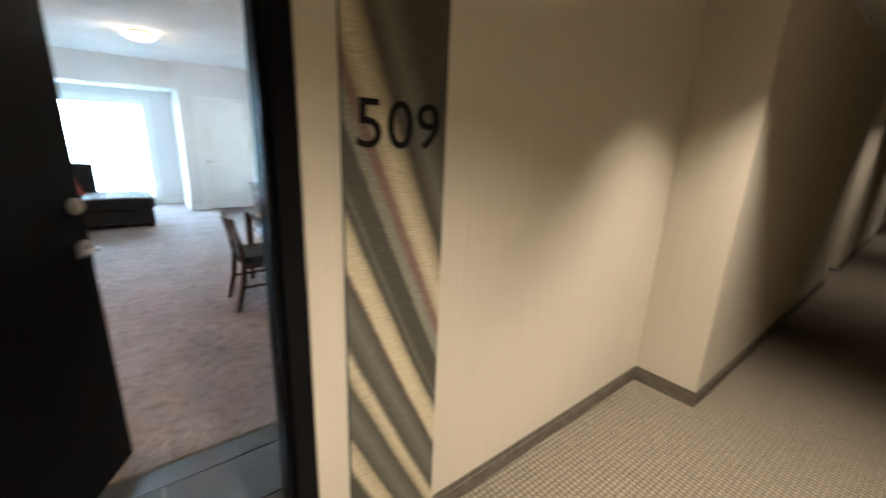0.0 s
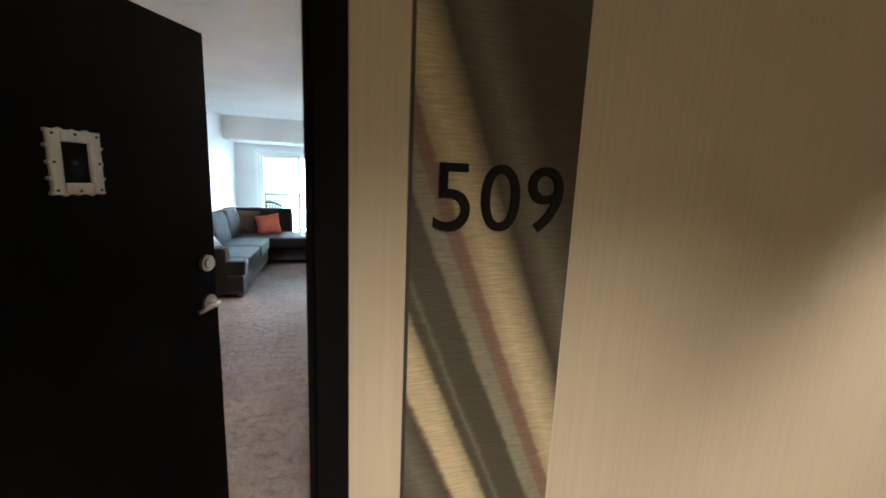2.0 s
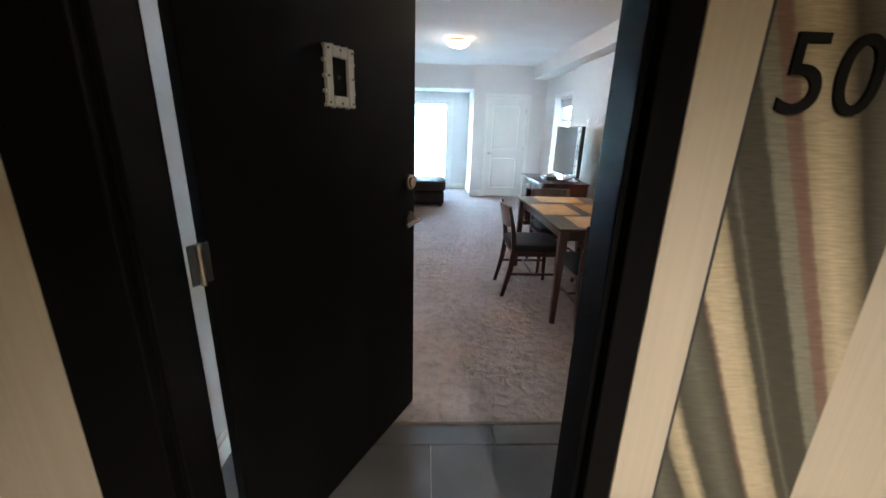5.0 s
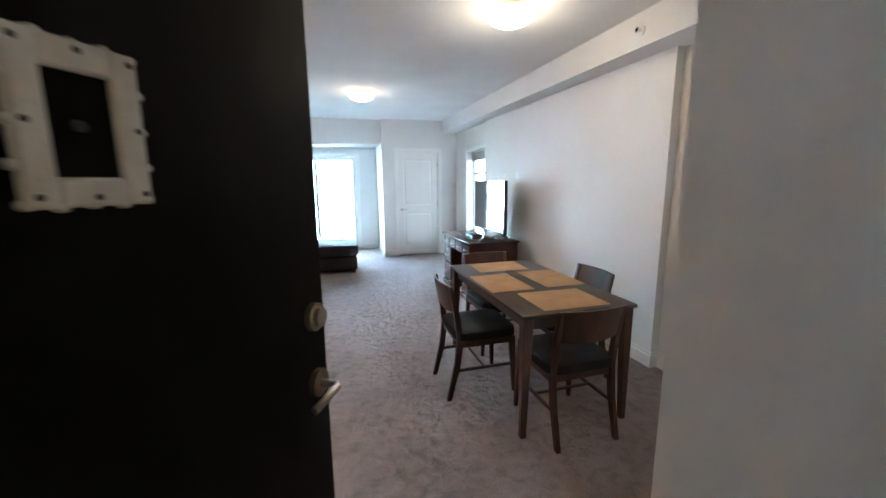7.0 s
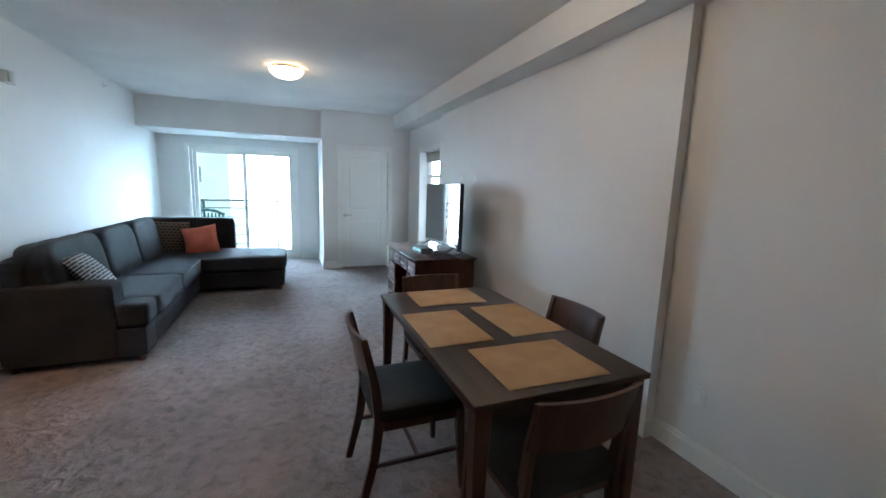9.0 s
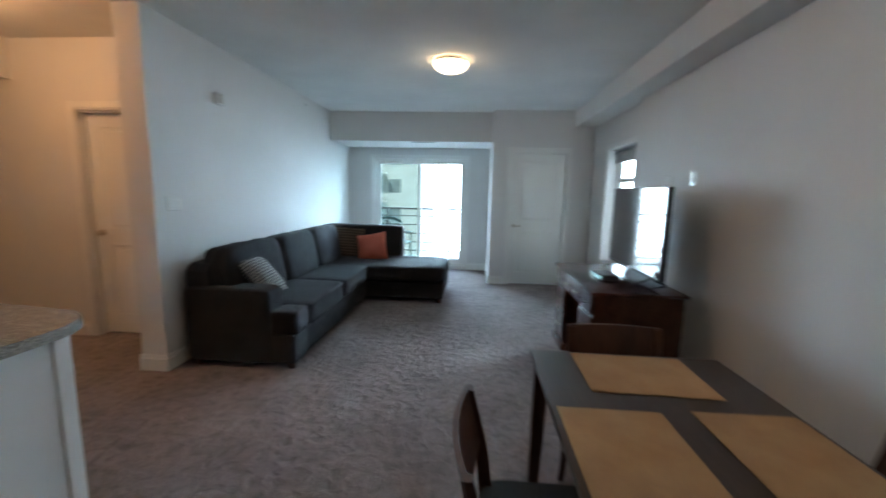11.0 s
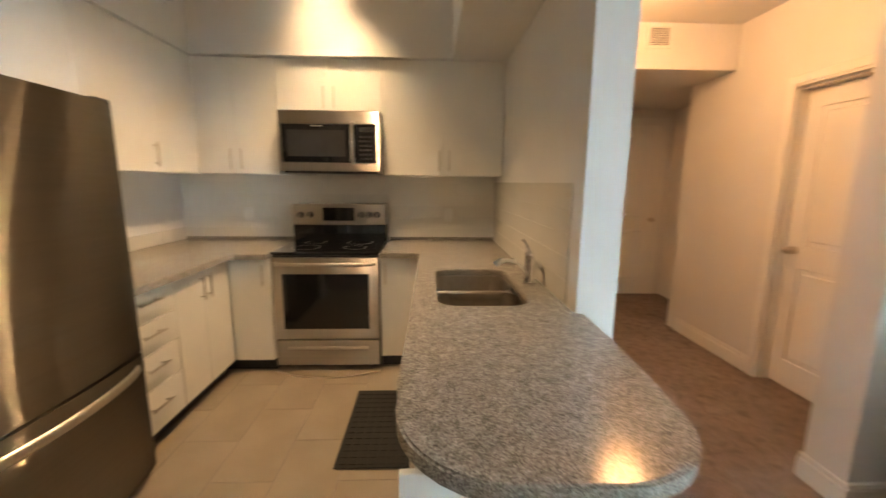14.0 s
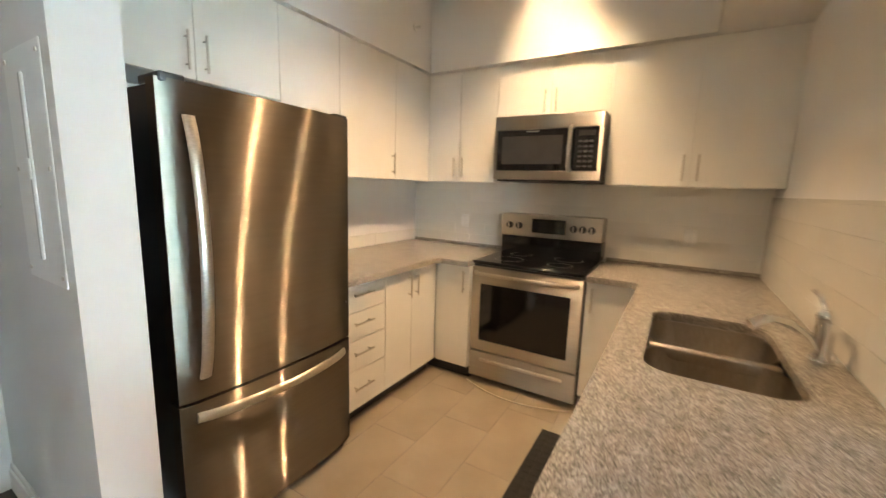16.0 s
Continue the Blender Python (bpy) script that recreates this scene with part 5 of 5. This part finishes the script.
def counter(name, outline, label, hole=None):
    """A stone slab with an outline in plan and an eased edge; hole: a rounded cutout."""
    bm = bmesh.new()
    top, bot = 0.0, -0.038
    vs = [bm.verts.new((x, y, top)) for x, y in outline]
    edges = [bm.edges.new((a, b)) for a, b in zip(vs, vs[1:] + vs[:1])]
    if hole:
        hv = [bm.verts.new((x, y, top)) for x, y in hole]
        edges += [bm.edges.new((a, b)) for a, b in zip(hv, hv[1:] + hv[:1])]
    bmesh.ops.triangle_fill(bm, use_beauty=True, edges=edges)
    g = bmesh.ops.extrude_face_region(bm, geom=bm.faces[:])
    bmesh.ops.translate(bm, verts=[v for v in g["geom"] if isinstance(v, bmesh.types.BMVert)], vec=(0, 0, bot))
    rim = [e for e in bm.edges if abs(e.verts[0].co.z) < 1e-6 and abs(e.verts[1].co.z) < 1e-6 and len(e.link_faces) == 2 and e.calc_face_angle(0) > 1.0]
    bmesh.ops.bevel(bm, geom=rim, offset=0.006, segments=2, affect="EDGES")
    o = new(name, mesh_of(name, bm, M["granite"]))
    o.matrix_world = pose(0, 0, CZ)
    return tagged(o, label, "worktop")


def arc(cx, cy, r, a0, a1, n=8, ry=None):
    return [(cx + r * math.cos(radians(a0 + (a1 - a0) * k / n)), cy + (ry or r) * math.sin(radians(a0 + (a1 - a0) * k / n))) for k in range(n + 1)]


def rounded(x0, y0, x1, y1, r, n=6):
    return arc(x1 - r, y1 - r, r, 0, 90, n) + arc(x0 + r, y1 - r, r, 90, 180, n) + arc(x0 + r, y0 + r, r, 180, 270, n) + arc(x1 - r, y0 + r, r, 270, 360, n)


gw = counter("granite_worktop", [(-3.448, 1.682), (-1.66, 1.682), (-1.66, 2.445), (-2.63, 2.445), (-2.66, 2.475), (-2.66, 2.695), (-3.448, 2.695)], "speckled grey-brown granite worktop along the side wall")
SK = rounded(-2.19, 3.885, -1.50, 4.285, 0.09)
pw = counter("peninsula_worktop", [(-3.448, 3.487), (-2.72, 3.487), (-2.72, 3.745), (-2.69, 3.775)] + [(-0.86, 3.765)] + arc(-0.76, 4.02, 0.26, -96, -8, 9, 0.25) + arc(-0.72, 4.19, 0.22, 0, 86, 9, 0.24) + [(-0.92, 4.455), (-1.14, 4.465), (-1.395, 4.468), (-1.405, 4.4355), (-3.448, 4.4355)], "speckled grey-brown granite peninsula worktop with a rounded end", SK)

for top, y0, y1 in ((gw, 1.70, 2.69), (pw, 3.49, 4.43)):
    part("upstand", boxes((-3.441, y0, 0.0005, -3.425, y1, 0.022), r=0.003), M["granite"], top, "low granite strip along the wall")


def sink():
    s = thing("kitchen_sink", -1.845, 4.085, CZ, "stainless double-bowl undermount sink", "sink")
    for x0, x1, dep in ((-0.345, -0.012, 0.17), (0.012, 0.345, 0.19)):
        bm = bmesh.new()
        prev = None
        for ins, z in ((0.0, -0.039), (0.0, -0.055), (0.012, -dep + 0.02), (0.04, -dep), (0.09, -dep - 0.003)):
            pts = rounded(x0 + ins, -0.20 + ins, x1 - ins, 0.20 - ins, 0.085 if ins < 0.03 else 0.03)
            ring = [bm.verts.new((x, y, z)) for x, y in pts]
            if prev:
                for k in range(len(ring)):
                    bm.faces.new((prev[k], prev[(k + 1) % len(ring)], ring[(k + 1) % len(ring)], ring[k]))
            prev = ring
        bm.faces.new(prev)
        b = part("bowl", bm, M["sink_steel"], s)
        part("drain", cyl(bmesh.new(), (x0 + x1) / 2, 0, -dep - 0.002, 0.04, 0.003, n=24), M["chrome"], b)
    part("divider", box(bmesh.new(), -0.016, -0.195, -0.085, 0.016, 0.195, -0.035, r=0.01, seg=3), M["sink_steel"], s)


sink()
fa = thing("kitchen_faucet", -1.86, 4.365, CZ, "chrome single-lever kitchen faucet with a swept spout", "faucet")
part("base", cyl(bmesh.new(), 0, 0, 0, 0.034, 0.012, n=28), M["chrome"], fa)
part("body", puffed(cyl(bmesh.new(), 0, 0, 0.012, 0.024, 0.125, r2=0.027, n=24), (0, 0, 0.15), (0.056, 0.056, 0.05), n=2.4, div=7), M["chrome"], fa)
part("spout", tube(bmesh.new(), [(0.004, -0.01, 0.03), (0.02, -0.045, 0.085), (0.042, -0.095, 0.122), (0.062, -0.14, 0.134), (0.078, -0.175, 0.128)], 0.0135, 12), M["chrome"], fa)
part("spray_head", tube(bmesh.new(), [(0.070, -0.158, 0.132), (0.078, -0.175, 0.127), (0.090, -0.20, 0.112)], 0.019, 14), M["chrome"], fa)
part("lever", tube(bmesh.new(), [(0, 0, 0.165), (-0.02, -0.005, 0.183), (-0.07, -0.008, 0.205), (-0.13, -0.01, 0.208)], 0.0075, 10), M["chrome"], fa)


def fridge():
    X0, X1, YF, T = -1.672, -0.852, 2.545, 1.735
    f = thing("refrigerator", X0, 1.72, 0, "stainless bottom-freezer refrigerator with black sides", "refrigerator")
    W, D = X1 - X0, YF - 1.72
    part("cabinet_body", boxes((0.004, 0.0, 0.03, W - 0.004, D - 0.09, T - 0.015), r=0.004), M["dark_plastic"], f)
    part("grille", boxes((0.02, 0.05, 0.0, W - 0.02, D - 0.06, 0.05)), M["dark_plastic"], f)
    split = 0.635

    def curved(z0, z1):
        """A door whose face bows outwards across its width."""
        bm = bmesh.new()
        n = 22
        front, back = [], []
        for k in range(n + 1):
            u = k / n * 2 - 1
            y = D - 0.022 * abs(u) ** 2.2 - (0.008 if abs(u) > 0.985 else 0)
            front.append([bm.verts.new((W / 2 + u * W / 2, y, z)) for z in (z0, z0 + 0.008, z1 - 0.008, z1)])
            back.append([bm.verts.new((W / 2 + u * W / 2, D - 0.085, z)) for z in (z0, z1)])
        for a, b, c, e in zip(front, front[1:], back, back[1:]):
            for j in range(3):
                bm.faces.new((a[j], b[j], b[j + 1], a[j + 1]))
            bm.faces.new((a[3], b[3], e[1], c[1]))
            bm.faces.new((b[0], a[0], c[0], e[0]))
            bm.faces.new((e[0], c[0], c[1], e[1]))
        for a, c in ((front[0], back[0]), (front[-1], back[-1])):
            bm.faces.new((a[0], a[1], a[2], a[3], c[1], c[0]))
        return bm

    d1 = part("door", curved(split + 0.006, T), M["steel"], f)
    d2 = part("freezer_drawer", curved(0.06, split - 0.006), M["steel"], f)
    part("hinge_cap", boxes((W - 0.09, D - 0.16, T - 0.015, W - 0.01, D - 0.02, T + 0.018), r=0.006), M["dark_plastic"], f)
    part("hinge_cap", boxes((0.01, D - 0.16, T - 0.015, 0.09, D - 0.02, T + 0.012), r=0.006), M["dark_plastic"], f)

    def grip(p, q, r, bow, wide):
        """A broad curved bar between two points, bowing out along y."""
        bm = bmesh.new()
        p, q = Vector(p), Vector(q)
        ax = (q - p).normalized()
        side = ax.cross(Vector((0, 1, 0))).normalized()
        rings = []
        for k in range(17):
            u = k / 16
            c = p.lerp(q, u) + Vector((0, bow * (1 - (2 * u - 1) ** 2) ** 0.8, 0))
            rings.append([bm.verts.new(c + side * wide * math.cos(a) + Vector((0, r * math.sin(a), 0))) for a in [2 * math.pi * i / 12 for i in range(12)]])
        for a, b in zip(rings, rings[1:]):
            for i in range(12):
                bm.faces.new((a[i], a[(i + 1) % 12], b[(i + 1) % 12], b[i]))
        bm.faces.new(rings[0][::-1])
        bm.faces.new(rings[-1])
        return bm

    part("handle", grip((W - 0.085, D - 0.012, 1.63), (W - 0.085, D - 0.012, 0.72), 0.012, 0.055, 0.021), M["nickel"], d1, "curved satin steel door handle")
    part("handle", grip((0.05, D - 0.015, 0.575), (W - 0.05, D - 0.015, 0.575), 0.012, 0.058, 0.020), M["nickel"], d2, "curved satin steel drawer handle")
    part("badge", boxes((0.045, D - 0.022, 1.645, 0.085, D - 0.0195, 1.66)), M["chrome"], d1)
    part("lock_dot", cyl(bmesh.new(), 0.03, D - 0.03, 0.83, 0.006, 0.009, "y"), M["chrome"], d1)


fridge()


def stove():
    Y0, Y1, XF = 2.70, 3.48, -2.72
    s = thing("electric_range", -3.448, Y0, 0, "stainless electric range with a black glass cooktop", "range")
    W, D = Y1 - Y0, XF + 3.448
    part("body", boxes((0.04, 0.003, 0.04, D - 0.045, W - 0.003, 0.895)), M["dark_plastic"], s)
    part("cooktop", box(bmesh.new(), 0.04, 0.0, 0.895, D - 0.005, W, 0.918, r=0.005), M["black_glass"], s, "black glass cooktop")
    for x, y, r in ((0.26, 0.2, 0.085), (0.26, 0.57, 0.105), (0.52, 0.2, 0.105), (0.52, 0.57, 0.085)):
        bm = bmesh.new()
        n = 36
        a = [bm.verts.new((x + r * math.cos(q), y + r * math.sin(q), 0.9184)) for q in [2 * math.pi * i / n for i in range(n)]]
        b = [bm.verts.new((x + (r - 0.004) * math.cos(q), y + (r - 0.004) * math.sin(q), 0.9184)) for q in [2 * math.pi * i / n for i in range(n)]]
        for i in range(n):
            bm.faces.new((a[i], a[(i + 1) % n], b[(i + 1) % n], b[i]))
        part("burner_ring", bm, M["nickel"], s)
    # backguard
    bg = bmesh.new()
    box(bg, 0.03, 0.0, 0.918, 0.20, W, 1.06, r=0.006)
    part("backguard_lower", bg, M["black_glass"], s)
    pn2 = part("control_panel", box(bmesh.new(), 0.03, 0.0, 1.06, 0.215, W, 1.235, r=0.008, seg=2), M["steel_y"], s)
    part("display", boxes((0.214, 0.255, 1.095, 0.219, 0.515, 1.205), r=0.002), M["black_glass"], pn2)
    for y in (0.07, 0.15, 0.575, 0.64, 0.705):
        k = part("knob", cyl(bmesh.new(), 0.215, y, 1.145, 0.027, 0.02, "x", r2=0.023, n=24), M["dark_plastic"], pn2)
        part("pointer", boxes((0.235, y - 0.004, 1.125, 0.242, y + 0.004, 1.165), r=0.001), M["nickel"], k)
    # oven door
    dr = part("oven_door", box(bmesh.new(), D - 0.045, 0.004, 0.255, D, W - 0.004, 0.875, r=0.006, seg=2), M["steel_y"], s)
    part("oven_window", box(bmesh.new(), D - 0.01, 0.075, 0.335, D + 0.0025, W - 0.075, 0.755, r=0.002), M["black_glass"], dr)
    part("vent_strip", boxes((D - 0.03, 0.02, 0.879, D - 0.004, W - 0.02, 0.893)), M["dark_plastic"], s)
    h = tube(bmesh.new(), [(D - 0.002, 0.035, 0.835), (D + 0.04, 0.05, 0.835), (D + 0.052, 0.2, 0.835), (D + 0.056, W / 2, 0.835), (D + 0.052, W - 0.2, 0.835), (D + 0.04, W - 0.05, 0.835), (D - 0.002, W - 0.035, 0.835)], 0.013, 12)
    part("handle", h, M["nickel"], dr, "steel oven door bar")
    dw = part("storage_drawer", box(bmesh.new(), D - 0.045, 0.004, 0.045, D - 0.003, W - 0.004, 0.245, r=0.006), M["steel_y"], s)
    part("drawer_lip", box(bmesh.new(), D - 0.006, 0.09, 0.175, D + 0.012, W - 0.09, 0.198, r=0.006), M["nickel"], dw)
    bm = bmesh.new()
    lo, hi = [], []
    for k in range(13):
        u = k / 12 * 2 - 1
        x = D + 0.005 + 0.115 * (1 - u * u)
        lo.append([bm.verts.new((x + q, W / 2 + u * W / 2, 0.003)) for q in (0.0, 0.012)])
        hi.append([bm.verts.new((x + q, W / 2 + u * W / 2, 0.012)) for q in (0.0, 0.012)])
    for a, b, c, e in zip(lo, lo[1:], hi, hi[1:]):
        for f in ((a[0], b[0], b[1], a[1]), (c[1], e[1], e[0], c[0]), (a[1], b[1], e[1], c[1]), (b[0], a[0], c[0], e[0])):
            bm.faces.new(f)
    part("floor_trim", bm, M["nickel"], s, "thin curved strip along the floor")
    for y in (0.06, W - 0.06):
        part("foot", cyl(bmesh.new(), D - 0.1, y, 0, 0.02, 0.045), M["dark_plastic"], s)


stove()


def microwave():
    Y0, Y1, XF, Z0, Z1 = 2.735, 3.475, -2.93, 1.485, 1.935
    m = thing("microwave_oven", -3.448, Y0, Z0, "stainless over-range microwave under the cabinets", "microwave")
    W, D, T = Y1 - Y0, XF + 3.448, Z1 - Z0
    part("body", boxes((0, 0.002, 0.012, D - 0.04, W - 0.002, T)), M["dark_plastic"], m)
    part("vent_panel", box(bmesh.new(), D - 0.04, 0, T - 0.095, D, W, T, r=0.005), M["steel_y"], m)
    part("lower_panel", box(bmesh.new(), D - 0.04, 0, 0.012, D, W, 0.075, r=0.005), M["steel_y"], m)
    part("underside", boxes((0.02, 0.02, 0.0, D - 0.03, W - 0.02, 0.012)), M["dark_plastic"], m)
    d = part("door", box(bmesh.new(), D - 0.04, 0.004, 0.078, D - 0.002, W * 0.735, T - 0.098, r=0.004), M["black_glass"], m)
    for y0 in (0, W - 0.022):
        part("side_trim", boxes((D - 0.03, y0, 0.075, D + 0.001, y0 + 0.022, T - 0.095)), M["steel_y"], m)
    part("window", boxes((D - 0.004, 0.06, 0.12, D, W * 0.66, T - 0.14)), M["dark_plastic"], d)
    part("handle", tube(bmesh.new(), [(D - 0.003, W * 0.735, 0.075), (D + 0.035, W * 0.735, 0.095), (D + 0.042, W * 0.735, T / 2), (D + 0.035, W * 0.735, T - 0.11), (D - 0.003, W * 0.735, T - 0.09)], 0.016, 10), M["nickel"], m, "steel bar handle")
    cp = part("control_panel", boxes((D - 0.03, W * 0.77, 0.078, D - 0.001, W - 0.022, T - 0.098)), M["black_glass"], m)
    part("display", boxes((D - 0.001, W * 0.80, T - 0.15, D + 0.001, W - 0.045, T - 0.118)), M["dark_plastic"], cp)
    for i in range(3):
        for j in range(6):
            y, z = W * 0.80 + i * 0.035, 0.098 + j * 0.032
            part("button", boxes((D - 0.001, y, z, D + 0.0008, y + 0.024, z + 0.012)), M["rail"], cp)
    part("badge", boxes((D, W * 0.32, T - 0.115, D + 0.002, W * 0.44, T - 0.106)), M["chrome"], m)


microwave()
km = thing("floor_mat", -2.04, 3.56, 0.004, "black rubber kitchen mat with raised squares", "mat")
part("sheet", box(bmesh.new(), -0.37, -0.19, 0.0, 0.37, 0.19, 0.008, r=0.003), M["rubber"], km)
sq = mesh_of("stud", boxes((-0.018, -0.018, 0, 0.018, 0.018, 0.004)), M["rubber"])
for i in range(14):
    for j in range(7):
        o = new("stud", sq)
        o.parent, o.location = km, (-0.33 + i * 0.0508, -0.15 + j * 0.05, 0.008)


# ---------------------------------------------------------------- tiles, last
def tile_floor(name, material, x0, y0, x1, y1, tw, th, label, keep=None, stagger=0.5):
    base = structure(name, boxes((x0, y0, -0.2, x1, y1, -0.003)), M["grout"], label, "tile floor")
    shapes, g = {}, 0.004
    j, y = 0, y0
    while y < y1 - 0.01:
        x = x0 - (tw * stagger if j % 2 else 0)
        while x < x1 - 0.01:
            a, b, c, d = max(x, x0), min(x + tw, x1), y, min(y + th, y1)
            if b - a > 0.03 and d - c > 0.03 and (keep is None or keep((a + b) / 2, (c + d) / 2)):
                key = (round(b - a, 3), round(d - c, 3))
                if key not in shapes:
                    w, h = key
                    shapes[key] = mesh_of("tile", box(bmesh.new(), -w / 2 + g / 2, -h / 2 + g / 2, -0.008, w / 2 - g / 2, h / 2 - g / 2, 0.0, r=0.0012), material)
                o = new("tile", shapes[key])
                o.parent, o.location = base, ((a + b) / 2, (c + d) / 2, 0.002)
            x += tw
        y += th
        j += 1
    return base


tile_floor("floor_kitchen", M["kitchen_tile"], -2.82, 2.19, -0.45, 4.22, 0.61, 0.305, "greige porcelain tile kitchen floor laid in a running bond", stagger=0.5)
tile_floor("floor_entry", M["entry_tile"], -0.62, 1.44, NX, 2.19, 0.61, 0.305, "grey porcelain tile entry floor")
structure("carpet_edge", boxes((-0.45, 2.18, 0.0, NX, 2.20, 0.004), (-0.46, 2.2, 0.0, -0.44, 4.22, 0.004), r=0.002), M["carpet_base"], "thin bound carpet edge", "trim")


M["splash"] = mat("glossy_white_tile", (0.70, 0.685, 0.64), (0.74, 0.725, 0.68), 3, 0.14, rough2=0.18, vary=0.02)


def splash(name, parent_boxes, spots, material_base, label, rot):
    base = structure(name, parent_boxes, M["splash"], label, "backsplash")
    shapes = {}
    for (w, h), (px, py, pz) in spots:
        key = (round(w, 3), round(h, 3))
        if key not in shapes:
            shapes[key] = mesh_of("tile", box(bmesh.new(), -w / 2 + 0.0006, -0.004, -h / 2 + 0.0006, w / 2 - 0.0006, 0.0, h / 2 - 0.0006, r=0.0006), material_base)
        o = new("tile", shapes[key])
        o.parent, o.matrix_local = base, pose(px, py, pz, 0, 0, rot)
    return base




def rows(a0, a1, z0, z1, w, h):
    out, j, z = [], 0, z0
    while z < z1 - 0.005:
        hh = min(h, z1 - z)
        a = a0 - (w / 2 if j % 2 else 0)
        while a < a1 - 0.005:
            l, r = max(a, a0), min(a + w, a1)
            if r - l > 0.01:
                out.append((l, r, z, z + hh))
            a += w
        z += hh
        j += 1
    return out


splash("backsplash_back", boxes((-3.449, 1.70, CZ, -3.444, 4.436, UZ)), [((r - l, t - b), (-3.444, (l + r) / 2, (b + t) / 2)) for l, r, b, t in rows(1.70, 4.436, CZ, UZ, 0.30, 0.1)], M["splash"], "glossy white tile backsplash behind the range", 90)
splash("backsplash_partition", boxes((-3.444, 4.435, CZ, -1.52, 4.4395, 1.425)), [((r - l, t - b), ((l + r) / 2, 4.435, (b + t) / 2)) for l, r, b, t in rows(-3.44, -1.52, CZ, 1.425, 0.30, 0.1)], M["splash"], "glossy white tile backsplash behind the sink", 0)
splash("backsplash_side", boxes((-3.44, 1.6805, CZ, -1.70, 1.685, 1.01)), [((r - l, t - b), ((l + r) / 2, 1.685, (b + t) / 2)) for l, r, b, t in rows(-3.44, -1.70, CZ, 1.01, 0.30, 0.1)], M["splash"], "low white tile upstand on the side wall", 180)
